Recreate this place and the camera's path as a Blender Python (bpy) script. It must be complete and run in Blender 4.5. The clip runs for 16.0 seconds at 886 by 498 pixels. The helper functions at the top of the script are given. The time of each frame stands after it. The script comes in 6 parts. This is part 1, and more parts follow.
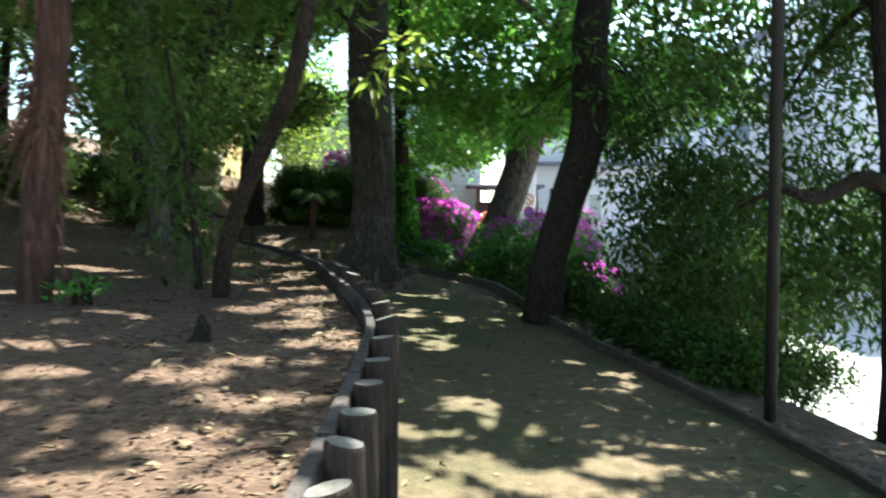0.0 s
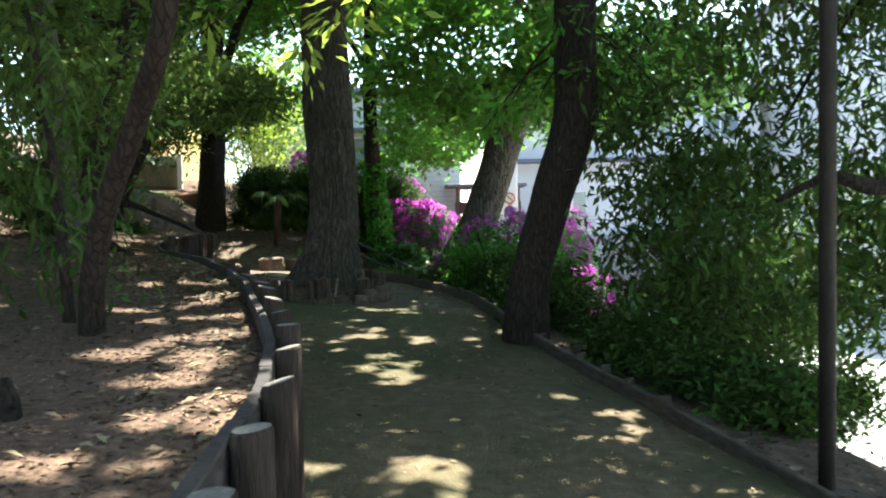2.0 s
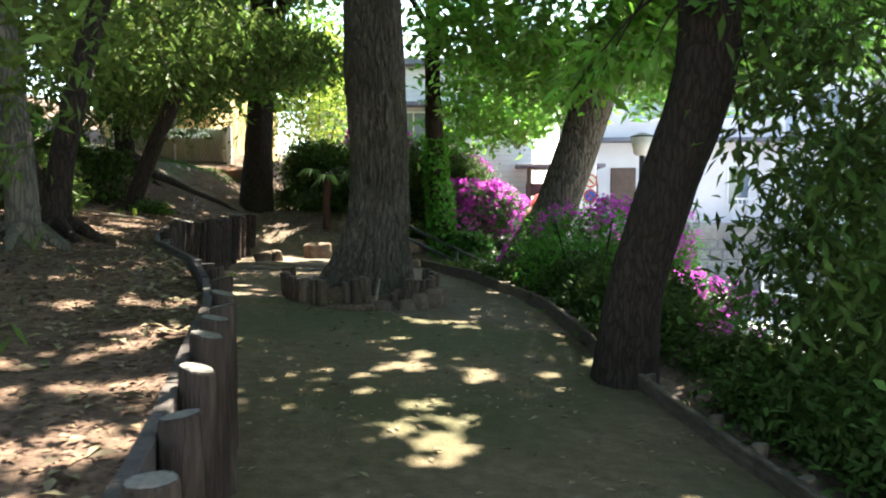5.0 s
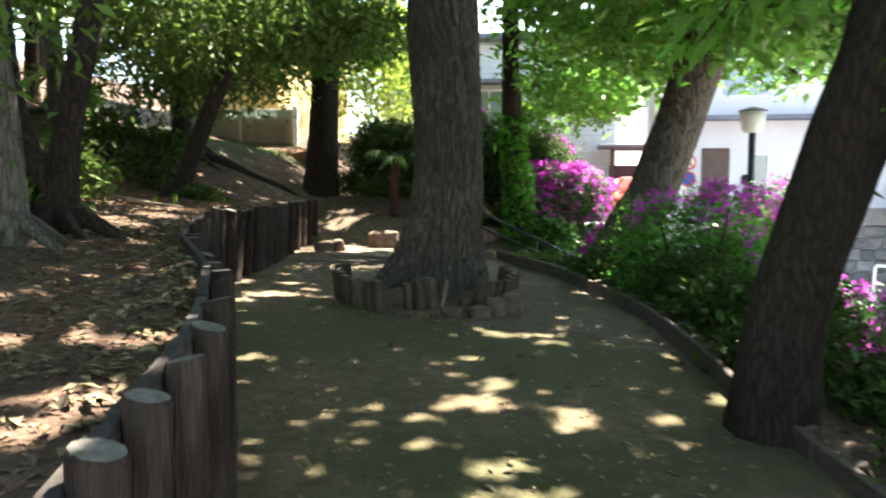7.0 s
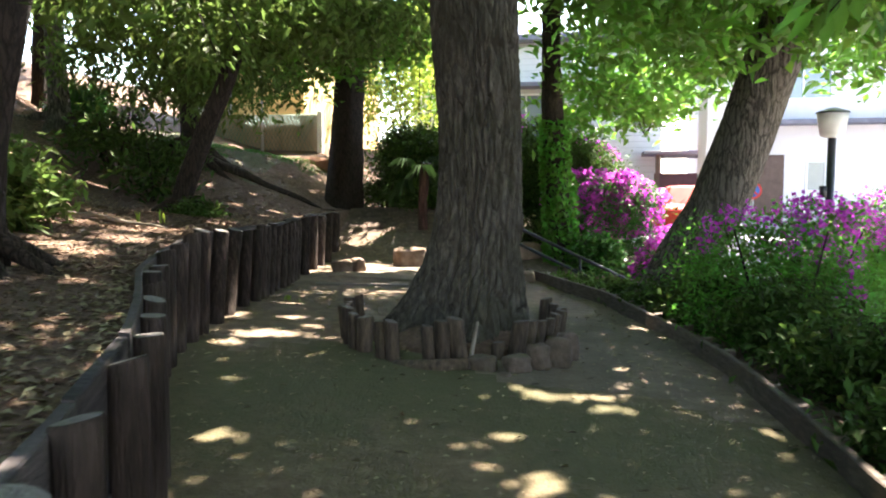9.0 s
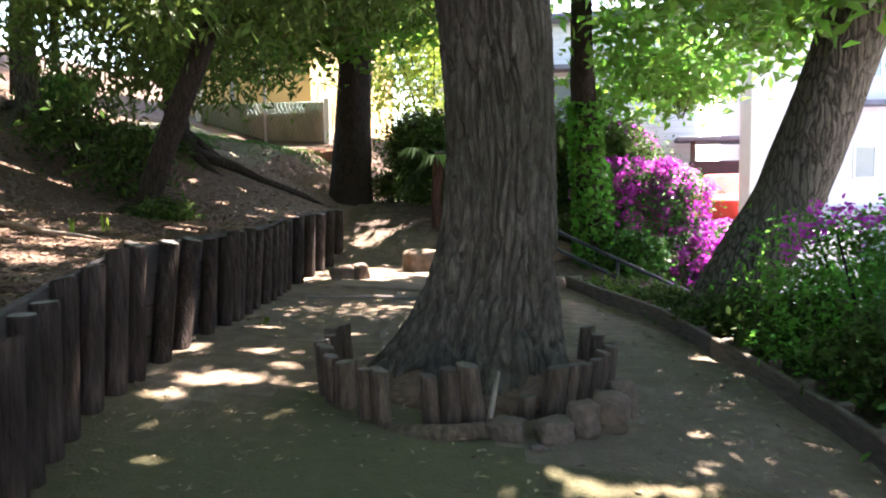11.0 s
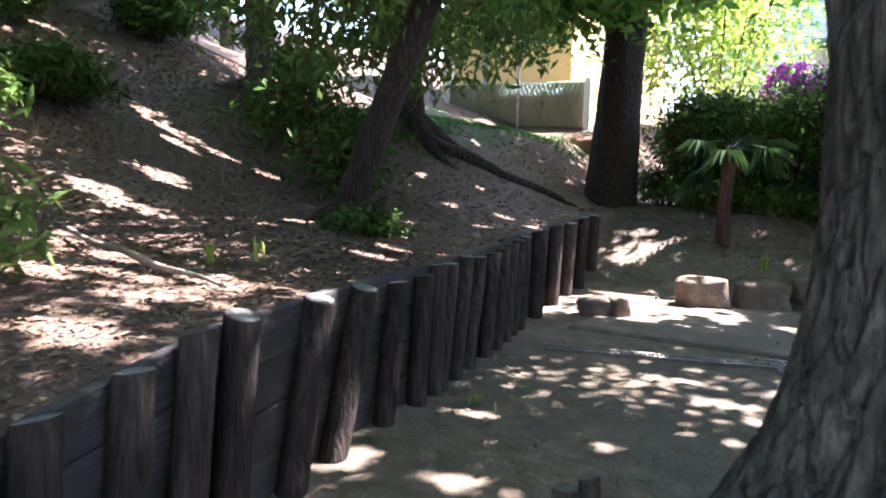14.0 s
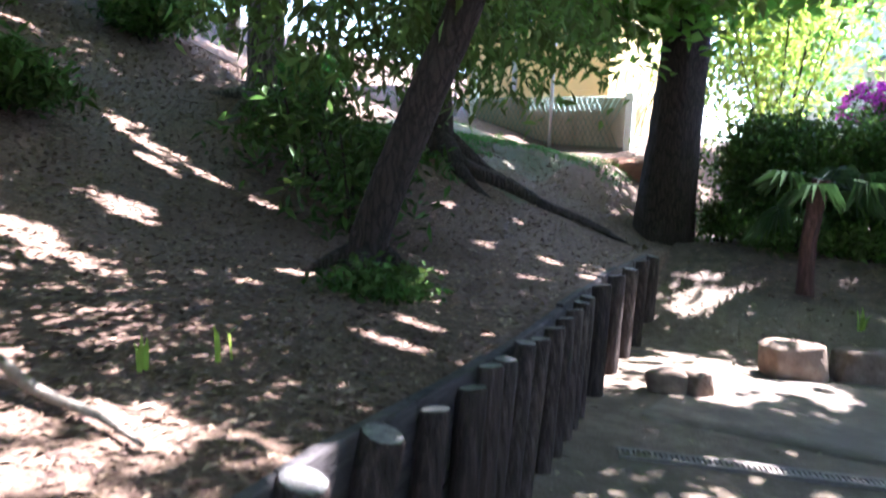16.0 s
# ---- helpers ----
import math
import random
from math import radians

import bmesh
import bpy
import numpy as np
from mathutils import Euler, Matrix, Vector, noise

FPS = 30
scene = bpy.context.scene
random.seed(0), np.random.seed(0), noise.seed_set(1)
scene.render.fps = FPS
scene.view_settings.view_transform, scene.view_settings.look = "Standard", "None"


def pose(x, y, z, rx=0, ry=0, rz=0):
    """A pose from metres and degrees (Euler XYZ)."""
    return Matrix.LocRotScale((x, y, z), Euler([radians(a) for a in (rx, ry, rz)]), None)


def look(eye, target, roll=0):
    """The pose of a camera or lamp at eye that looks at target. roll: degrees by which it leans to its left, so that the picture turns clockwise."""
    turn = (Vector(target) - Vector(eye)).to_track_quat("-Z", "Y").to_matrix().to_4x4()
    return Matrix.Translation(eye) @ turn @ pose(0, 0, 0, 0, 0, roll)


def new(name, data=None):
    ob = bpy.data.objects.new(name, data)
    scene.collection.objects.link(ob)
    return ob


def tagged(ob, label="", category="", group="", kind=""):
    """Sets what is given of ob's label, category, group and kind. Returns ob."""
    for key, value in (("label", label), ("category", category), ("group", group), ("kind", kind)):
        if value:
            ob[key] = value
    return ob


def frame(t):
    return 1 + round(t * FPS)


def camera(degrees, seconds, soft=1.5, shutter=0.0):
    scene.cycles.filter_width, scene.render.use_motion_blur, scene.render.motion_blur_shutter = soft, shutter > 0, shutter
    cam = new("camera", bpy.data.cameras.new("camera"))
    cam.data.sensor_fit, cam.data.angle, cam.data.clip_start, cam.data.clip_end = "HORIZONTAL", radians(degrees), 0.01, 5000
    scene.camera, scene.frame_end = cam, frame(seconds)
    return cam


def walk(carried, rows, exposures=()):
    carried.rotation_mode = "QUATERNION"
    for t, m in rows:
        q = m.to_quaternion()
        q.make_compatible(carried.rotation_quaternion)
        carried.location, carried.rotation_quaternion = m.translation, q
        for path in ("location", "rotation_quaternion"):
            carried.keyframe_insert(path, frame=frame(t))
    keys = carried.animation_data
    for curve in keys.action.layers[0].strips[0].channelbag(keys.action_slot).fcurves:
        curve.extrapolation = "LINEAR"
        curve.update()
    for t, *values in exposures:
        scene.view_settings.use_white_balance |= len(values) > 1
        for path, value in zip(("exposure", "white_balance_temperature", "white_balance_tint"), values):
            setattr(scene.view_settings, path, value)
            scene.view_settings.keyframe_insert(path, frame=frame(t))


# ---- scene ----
cam = camera(58.0, 16.0, soft=2.0, shutter=0.5)
METRES, EYE, TILT, LEAN, TURN = 11.5, 1.5, -2.0, 0.0, 0.0
ROWS = [
    (0.0, 0.0, 0.0, 0.0, 0.0, 0.0, -0.0),
    (0.5, 0.0062, 0.0284, 0.0004, -3.0, -1.27, 1.48),
    (1.0, 0.0137, 0.0566, 0.0027, -2.35, -0.63, 0.46),
    (1.5, 0.0155, 0.0887, 0.005, -1.34, 0.23, 0.19),
    (2.0, 0.0172, 0.1187, 0.0059, -1.12, 0.06, 1.12),
    (2.5, 0.0204, 0.1481, 0.0094, 2.11, 1.07, 0.76),
    (3.0, 0.0204, 0.1799, 0.0105, 3.39, 0.35, -0.21),
    (3.5, 0.0193, 0.2103, 0.0116, 1.4, -0.64, 0.76),
    (4.0, 0.0202, 0.2409, 0.0147, 2.45, -0.42, 0.35),
    (6.5, 0.0118, 0.3891, 0.0245, 5.42, -3.15, -0.77),
    (7.0, 0.0078, 0.4175, 0.0267, 9.13, -2.67, -0.36),
    (7.5, 0.0042, 0.4438, 0.0291, 12.62, -2.06, -1.46),
    (8.0, -0.0007, 0.4721, 0.0331, 11.27, -1.42, -0.9),
    (8.5, -0.0047, 0.5028, 0.0341, 10.67, -2.14, 0.51),
    (9.0, -0.0076, 0.5324, 0.0371, 11.64, -2.2, -0.44),
    (11.5, -0.0314, 0.6929, 0.0488, 13.89, -2.98, 0.2),
    (12.0, -0.0359, 0.7237, 0.0524, 16.3, -2.68, -0.55),
    (12.5, -0.0479, 0.7561, 0.0535, 20.93, -4.77, -0.33),
    (13.0, -0.0621, 0.7836, 0.0574, 22.72, -5.99, -0.03),
    (13.5, -0.0782, 0.8139, 0.0646, 29.02, -3.9, -1.13),
    (14.0, -0.0966, 0.8445, 0.0683, 31.41, -4.51, -2.15),
    (14.5, -0.1133, 0.8706, 0.0712, 27.87, -5.44, -1.47),
    (15.0, -0.1311, 0.8992, 0.0786, 30.64, -5.98, -1.81),
    (15.5, -0.1502, 0.9226, 0.0835, 33.25, -6.84, -2.38),
    (16.0, -0.176, 0.9447, 0.0845, 32.38, -3.77, -3.52),
]
walk(cam, [(t, pose(0, 0, EYE, TILT, LEAN, TURN) @ pose(METRES * x, METRES * y, METRES * z, 90 + pitch, roll, yaw)) for t, x, y, z, yaw, pitch, roll in ROWS],
     exposures=[(0.0, 2.56, 6500, -4), (4.0, 3.12, 7000, 3), (7.0, 3.36, 7250, 6), (9.0, 3.6, 7200, 12), (12.0, 3.74, 6600, 20), (16.0, 4.0, 5550, 19)])

# ---- daylight: a high sun ahead of the walker, clear sky ----
SUN = Vector((0.22, 0.5, 0.84)).normalized()
world = bpy.data.worlds.new("sky")
scene.world = world
world.use_nodes = True
wn = world.node_tree.nodes
sky = wn.new("ShaderNodeTexSky")
sky.sky_type = "NISHITA"
sky.sun_disc = False
sky.sun_elevation = math.asin(SUN.z)
sky.sun_rotation = math.atan2(SUN.x, SUN.y)
world.node_tree.links.new(sky.outputs[0], wn["Background"].inputs["Color"])
wn["Background"].inputs["Strength"].default_value = 0.12
sun_data = bpy.data.lights.new("sun", "SUN")
sun_data.energy, sun_data.angle, sun_data.color = 5.0, radians(0.5), (1.0, 0.96, 0.9)
sun = new("sun", sun_data)
sun.matrix_world = look((0, 0, 30), Vector((0, 0, 30)) - SUN)

# ---- materials ----
def material(name, colors, scale=6.0, rough=0.8, bump=0.3, bump_scale=40.0, stretch=(1, 1, 1), metal=0.0, vary=0.0, island=0.0,
             big=None, translucent=0.0, spec=0.3, detail=6.0):
    """colors: darkest to lightest. vary: brightness spread by object; island: by loose piece. big: (colour, scale, amount) of broad stains."""
    m = bpy.data.materials.new(name)
    m.use_nodes = True
    nt = m.node_tree
    n, l = nt.nodes, nt.links
    bsdf = n["Principled BSDF"]
    co = n.new("ShaderNodeTexCoord")
    mp = n.new("ShaderNodeMapping")
    mp.inputs["Scale"].default_value = stretch
    l.new(co.outputs["Object"], mp.inputs["Vector"])
    fine = n.new("ShaderNodeTexNoise")
    fine.inputs["Scale"].default_value, fine.inputs["Detail"].default_value, fine.inputs["Roughness"].default_value = scale, detail, 0.65
    l.new(mp.outputs[0], fine.inputs["Vector"])
    ramp = n.new("ShaderNodeValToRGB")
    els = ramp.color_ramp.elements
    while len(els) < len(colors):
        els.new(0.5)
    for i, c in enumerate(colors):
        els[i].position = 0.3 + 0.42 * i / max(1, len(colors) - 1)
        els[i].color = (*c, 1)
    l.new(fine.outputs["Fac"], ramp.inputs["Fac"])
    col = ramp.outputs["Color"]
    if big:
        wide = n.new("ShaderNodeTexNoise")
        wide.inputs["Scale"].default_value, wide.inputs["Detail"].default_value = big[1], 4
        l.new(co.outputs["Object"], wide.inputs["Vector"])
        cut = n.new("ShaderNodeMapRange")
        cut.inputs["From Min"].default_value, cut.inputs["From Max"].default_value = 0.42, 0.62
        cut.inputs["To Max"].default_value = big[2]
        l.new(wide.outputs["Fac"], cut.inputs["Value"])
        mix = n.new("ShaderNodeMix")
        mix.data_type = "RGBA"
        mix.inputs["B"].default_value = (*big[0], 1)
        mix_a, mix_b = mix.inputs[6], mix.inputs[7]
        mix_b.default_value = (*big[0], 1)
        l.new(cut.outputs[0], mix.inputs[0])
        l.new(col, mix_a)
        col = mix.outputs[2]
    if vary or island:
        hsv = n.new("ShaderNodeHueSaturation")
        spread = n.new("ShaderNodeMapRange")
        amount = vary or island
        spread.inputs["To Min"].default_value, spread.inputs["To Max"].default_value = 1 - amount, 1 + amount
        if vary:
            l.new(n.new("ShaderNodeObjectInfo").outputs["Random"], spread.inputs["Value"])
        else:
            geo = n.new("ShaderNodeNewGeometry")
            l.new(geo.outputs["Random Per Island"], spread.inputs["Value"])
            tint = n.new("ShaderNodeMapRange")
            tint.inputs["To Min"].default_value, tint.inputs["To Max"].default_value = 0.48, 0.515
            l.new(geo.outputs["Random Per Island"], tint.inputs["Value"])
            l.new(tint.outputs[0], hsv.inputs["Hue"])
        l.new(spread.outputs[0], hsv.inputs["Value"])
        l.new(col, hsv.inputs["Color"])
        col = hsv.outputs["Color"]
    l.new(col, bsdf.inputs["Base Color"])
    bsdf.inputs["Roughness"].default_value, bsdf.inputs["Metallic"].default_value = rough, metal
    bsdf.inputs["Specular IOR Level"].default_value = spec
    if bump:
        grain = n.new("ShaderNodeTexNoise")
        grain.inputs["Scale"].default_value, grain.inputs["Detail"].default_value = bump_scale, 5
        l.new(mp.outputs[0], grain.inputs["Vector"])
        b = n.new("ShaderNodeBump")
        b.inputs["Strength"].default_value, b.inputs["Distance"].default_value = bump, 0.02
        l.new(grain.outputs["Fac"], b.inputs["Height"])
        l.new(b.outputs[0], bsdf.inputs["Normal"])
    if translucent:
        tr = n.new("ShaderNodeBsdfTranslucent")
        l.new(col, tr.inputs["Color"])
        mx = n.new("ShaderNodeMixShader")
        mx.inputs[0].default_value = translucent
        l.new(bsdf.outputs[0], mx.inputs[1])
        l.new(tr.outputs[0], mx.inputs[2])
        l.new(mx.outputs[0], n["Material Output"].inputs["Surface"])
    return m


def bark_material(name, ridge, crack, across=13.0, along=1.7, depth=0.03, moss=None):
    """Furrowed bark: long warped plates parted by dark cracks."""
    m = bpy.data.materials.new(name)
    m.use_nodes = True
    n, l = m.node_tree.nodes, m.node_tree.links
    bsdf = n["Principled BSDF"]
    co = n.new("ShaderNodeTexCoord")
    warp = n.new("ShaderNodeTexNoise")
    warp.inputs["Scale"].default_value, warp.inputs["Detail"].default_value = 5.0, 5
    l.new(co.outputs["Object"], warp.inputs["Vector"])
    shift = n.new("ShaderNodeVectorMath")
    shift.operation = "MULTIPLY_ADD"
    shift.inputs[1].default_value = (0.1, 0.1, 0.35)
    l.new(warp.outputs["Color"], shift.inputs[0])
    l.new(co.outputs["Object"], shift.inputs[2])
    mp = n.new("ShaderNodeMapping")
    mp.inputs["Scale"].default_value = (across, across, along)
    l.new(shift.outputs[0], mp.inputs["Vector"])
    cell = n.new("ShaderNodeTexVoronoi")
    cell.feature = "DISTANCE_TO_EDGE"
    cell.inputs["Scale"].default_value, cell.inputs["Randomness"].default_value = 1.0, 1.0
    l.new(mp.outputs[0], cell.inputs["Vector"])
    wide_cut = n.new("ShaderNodeMapRange")
    wide_cut.inputs["From Min"].default_value, wide_cut.inputs["From Max"].default_value = 0.01, 0.2
    wide_cut.inputs["To Max"].default_value = 0.5
    l.new(cell.outputs["Distance"], wide_cut.inputs["Value"])
    strands = n.new("ShaderNodeTexNoise")
    strands.inputs["Scale"].default_value, strands.inputs["Detail"].default_value, strands.inputs["Roughness"].default_value = 2.1, 4, 0.65
    l.new(mp.outputs[0], strands.inputs["Vector"])
    off = n.new("ShaderNodeMath")
    off.operation = "SUBTRACT"
    off.inputs[1].default_value = 0.5
    l.new(strands.outputs["Fac"], off.inputs[0])
    side = n.new("ShaderNodeMath")
    side.operation = "ABSOLUTE"
    l.new(off.outputs[0], side.inputs[0])
    vor = n.new("ShaderNodeMath")
    vor.operation = "MULTIPLY_ADD"
    vor.inputs[1].default_value = 1.8
    l.new(side.outputs[0], vor.inputs[0])
    l.new(wide_cut.outputs[0], vor.inputs[2])
    fine = n.new("ShaderNodeTexNoise")
    fine.inputs["Scale"].default_value, fine.inputs["Detail"].default_value = 2.6, 8
    l.new(mp.outputs[0], fine.inputs["Vector"])
    add = n.new("ShaderNodeMath")
    add.operation = "MULTIPLY_ADD"
    add.inputs[1].default_value = 0.5
    l.new(fine.outputs["Fac"], add.inputs[0])
    l.new(vor.outputs[0], add.inputs[2])
    ramp = n.new("ShaderNodeValToRGB")
    els = ramp.color_ramp.elements
    els[0].position, els[1].position = 0.26, 0.98
    els[0].color, els[1].color = (*crack, 1), (*ridge, 1)
    l.new(add.outputs[0], ramp.inputs["Fac"])
    wide = n.new("ShaderNodeTexNoise")
    wide.inputs["Scale"].default_value = 1.6
    l.new(co.outputs["Object"], wide.inputs["Vector"])
    mix = n.new("ShaderNodeMix")
    mix.data_type = "RGBA"
    mix.inputs[7].default_value = (*(moss or crack), 1)
    cut = n.new("ShaderNodeMapRange")
    cut.inputs["From Min"].default_value, cut.inputs["From Max"].default_value, cut.inputs["To Max"].default_value = 0.45, 0.7, 0.5
    l.new(wide.outputs["Fac"], cut.inputs["Value"])
    l.new(cut.outputs[0], mix.inputs[0])
    l.new(ramp.outputs["Color"], mix.inputs[6])
    l.new(mix.outputs[2], bsdf.inputs["Base Color"])
    b = n.new("ShaderNodeBump")
    b.inputs["Strength"].default_value, b.inputs["Distance"].default_value = 1.0, depth
    l.new(add.outputs[0], b.inputs["Height"])
    l.new(b.outputs[0], bsdf.inputs["Normal"])
    bsdf.inputs["Roughness"].default_value = 0.92
    bsdf.inputs["Specular IOR Level"].default_value = 0.2
    return m


M_LITTER = material("leaf_litter_soil", [(0.038, 0.022, 0.014), (0.102, 0.06, 0.039), (0.215, 0.142, 0.1)], 18, 0.95, 1.0, 42, big=((0.08, 0.046, 0.033), 0.6, 0.6))
M_PATH = material("trodden_earth", [(0.068, 0.047, 0.027), (0.114, 0.081, 0.048), (0.165, 0.121, 0.077)], 9, 0.95, 0.8, 50, big=((0.055, 0.056, 0.022), 0.6, 0.75))
M_PATHB = material("brown_trodden_earth", [(0.085, 0.06, 0.04), (0.14, 0.1, 0.069), (0.205, 0.152, 0.11)], 7, 0.95, 0.7, 45, big=((0.08, 0.065, 0.045), 0.9, 0.6))
M_STAKETOP = material("dull_cut_wood", [(0.07, 0.055, 0.045), (0.13, 0.105, 0.085)], 30, 0.85, 0.4, 90, vary=0.3)
M_SLOPE = material("dark_bank_soil", [(0.04, 0.027, 0.019), (0.085, 0.057, 0.042), (0.15, 0.105, 0.078)], 8, 0.95, 0.8, 30)
M_GRASSY = material("mossy_turf", [(0.042, 0.05, 0.024), (0.07, 0.078, 0.036), (0.11, 0.09, 0.06)], 12, 0.95, 0.8, 40, big=((0.12, 0.09, 0.07), 0.8, 0.6))
M_ROAD = material("pale_concrete_road", [(0.38, 0.38, 0.37), (0.46, 0.46, 0.45), (0.52, 0.51, 0.5)], 3, 0.9, 0.2, 60, big=((0.3, 0.3, 0.3), 0.3, 0.4))
M_DEADWOOD = material("pale_dead_wood", [(0.14, 0.11, 0.085), (0.24, 0.2, 0.16)], 8, 0.85, 0.5, 40, (4, 4, 1))
M_BROKEN = material("brown_broken_stone", [(0.06, 0.042, 0.031), (0.12, 0.086, 0.064), (0.2, 0.15, 0.115)], 8, 0.9, 0.8, 40, vary=0.25, big=((0.07, 0.05, 0.036), 5, 0.6))
M_APRON = material("earthy_concrete", [(0.1, 0.073, 0.052), (0.155, 0.115, 0.084), (0.235, 0.182, 0.14)], 7, 0.92, 0.5, 60, big=((0.1, 0.078, 0.06), 1.1, 0.7))
M_SLAB = material("worn_concrete", [(0.16, 0.13, 0.105), (0.23, 0.19, 0.155), (0.3, 0.25, 0.21)], 7, 0.9, 0.3, 70, big=((0.11, 0.088, 0.068), 1.2, 0.7))
M_LOG = material("weathered_dark_log", [(0.012, 0.0085, 0.0072), (0.036, 0.025, 0.021), (0.09, 0.064, 0.053)], 5, 0.8, 1.0, 15, (6, 6, 0.7), vary=0.3, big=((0.042, 0.029, 0.023), 3, 0.5), spec=0.12)
M_LOGTOP = material("grey_cut_wood", [(0.075, 0.067, 0.06), (0.135, 0.122, 0.112), (0.21, 0.19, 0.175)], 30, 0.85, 0.4, 90, vary=0.2)
M_PLANK = material("weathered_dark_plank", [(0.026, 0.023, 0.025), (0.052, 0.045, 0.046), (0.095, 0.08, 0.076)], 3, 0.8, 0.6, 18, (1.2, 1.2, 14), vary=0.25, big=((0.07, 0.055, 0.047), 1.5, 0.5), spec=0.12)
M_KERB = material("worn_brown_board", [(0.04, 0.029, 0.021), (0.082, 0.061, 0.046), (0.13, 0.1, 0.077)], 4, 0.85, 0.5, 25, (2, 2, 10), vary=0.2)
M_STAKE = material("short_log", [(0.03, 0.019, 0.013), (0.07, 0.047, 0.032), (0.13, 0.09, 0.062)], 6, 0.85, 0.9, 25, (5, 5, 1), vary=0.25)
M_BARK = bark_material("ridged_grey_bark", (0.19, 0.162, 0.132), (0.026, 0.021, 0.017), 19, 2.3, 0.05, (0.105, 0.092, 0.07))
M_OAK = material("furrowed_oak_bark", [(0.024, 0.019, 0.015), (0.07, 0.058, 0.046), (0.15, 0.129, 0.106)], 12, 0.92, 1.0, 45, (2.4, 2.4, 0.6), big=((0.045, 0.041, 0.027), 1.4, 0.6), spec=0.15)
M_BARKD = bark_material("dark_bark", (0.046, 0.032, 0.025), (0.012, 0.0085, 0.0065), 26, 4.5, 0.02, (0.03, 0.024, 0.02))
M_BARKR = material("red_brown_bark", [(0.022, 0.0095, 0.007), (0.055, 0.025, 0.019), (0.115, 0.058, 0.045)], 9, 0.9, 1.0, 28, (4, 4, 0.6))
M_BARKG = bark_material("pale_grey_bark", (0.125, 0.112, 0.093), (0.035, 0.03, 0.025), 30, 3.6, 0.01, (0.13, 0.13, 0.1))
M_STONE = material("warm_grey_stone", [(0.085, 0.052, 0.035), (0.15, 0.1, 0.07), (0.235, 0.168, 0.122)], 5, 0.85, 0.7, 22, vary=0.2)
M_LEAF = material("fresh_green_leaf", [(0.085, 0.21, 0.025), (0.14, 0.3, 0.045)], 3, 0.5, 0, island=0.35, translucent=0.56, spec=0.4)
M_LEAFD = material("dark_evergreen_leaf", [(0.037, 0.072, 0.014), (0.068, 0.115, 0.026)], 3, 0.6, 0, island=0.45, translucent=0.36, spec=0.16)
M_LEAFM = material("mid_green_leaf", [(0.07, 0.118, 0.025), (0.114, 0.17, 0.044)], 3, 0.6, 0, island=0.45, translucent=0.45, spec=0.16)
M_LEAFY = material("yellow_green_leaf", [(0.2, 0.28, 0.04), (0.3, 0.38, 0.07)], 3, 0.5, 0, island=0.3, translucent=0.6, spec=0.4)
M_PALM = material("dark_palm_frond", [(0.018, 0.042, 0.012), (0.036, 0.07, 0.02)], 3, 0.55, 0, vary=0.3, translucent=0.2, spec=0.2)
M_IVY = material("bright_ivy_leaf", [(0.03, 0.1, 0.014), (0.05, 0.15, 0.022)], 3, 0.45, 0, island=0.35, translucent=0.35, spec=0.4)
# brighter copy of the ivy leaf, with a sunlit look put into its colour
M_IVYB = material("ivy_leaf_sun_toned", [(0.075, 0.22, 0.03), (0.12, 0.32, 0.05)], 3, 0.5, 0, island=0.35, translucent=0.58, spec=0.3)
M_FIBRE = material("frayed_bark_fibre", [(0.06, 0.026, 0.019), (0.15, 0.08, 0.06)], 12, 0.95, 0.4, 40, vary=0.4)
M_PETAL = material("magenta_petal", [(0.52, 0.035, 0.46), (0.74, 0.12, 0.66)], 4, 0.6, 0, island=0.3, translucent=0.55, spec=0.2)
M_DEAD = material("fallen_leaf", [(0.07, 0.04, 0.027), (0.135, 0.082, 0.055), (0.23, 0.155, 0.11)], 2, 0.85, 0, island=0.55, spec=0.2)
M_DEADP = material("dry_tan_leaf", [(0.1, 0.062, 0.043), (0.19, 0.124, 0.087), (0.32, 0.23, 0.17)], 2, 0.85, 0, island=0.5, spec=0.2)
M_FRESHFALL = material("fallen_pale_leaf", [(0.125, 0.098, 0.055), (0.235, 0.185, 0.115)], 2, 0.8, 0, island=0.4, spec=0.2)
M_CONC = material("stained_brown_concrete", [(0.16, 0.125, 0.085), (0.25, 0.205, 0.15), (0.32, 0.27, 0.205)], 3, 0.9, 0.3, 50, (1, 1, 0.4), big=((0.2, 0.2, 0.14), 0.9, 0.7))
M_CONCB = material("stained_grey_concrete", [(0.2, 0.19, 0.19), (0.29, 0.28, 0.27)], 4, 0.9, 0.3, 40, big=((0.13, 0.12, 0.11), 1.2, 0.7))
M_MASONRY = material("grey_wall_stone", [(0.11, 0.11, 0.11), (0.18, 0.175, 0.17), (0.26, 0.25, 0.24)], 6, 0.9, 0.5, 30, vary=0.3)
M_METAL = material("dark_painted_steel", [(0.012, 0.013, 0.018), (0.03, 0.03, 0.04)], 12, 0.4, 0.1, 60, metal=0.3, spec=0.5)
M_POLE = material("dark_brown_paint", [(0.009, 0.007, 0.006), (0.02, 0.015, 0.012)], 9, 0.7, 0.3, 50, big=((0.03, 0.021, 0.016), 3, 0.5))
M_GALV = material("galvanised_steel", [(0.3, 0.31, 0.33), (0.42, 0.43, 0.45)], 12, 0.45, 0.1, 60, metal=0.6, spec=0.5)
M_GRATE = material("rusty_drain_iron", [(0.12, 0.1, 0.085), (0.2, 0.17, 0.145)], 20, 0.7, 0.2, 60, metal=0.5)
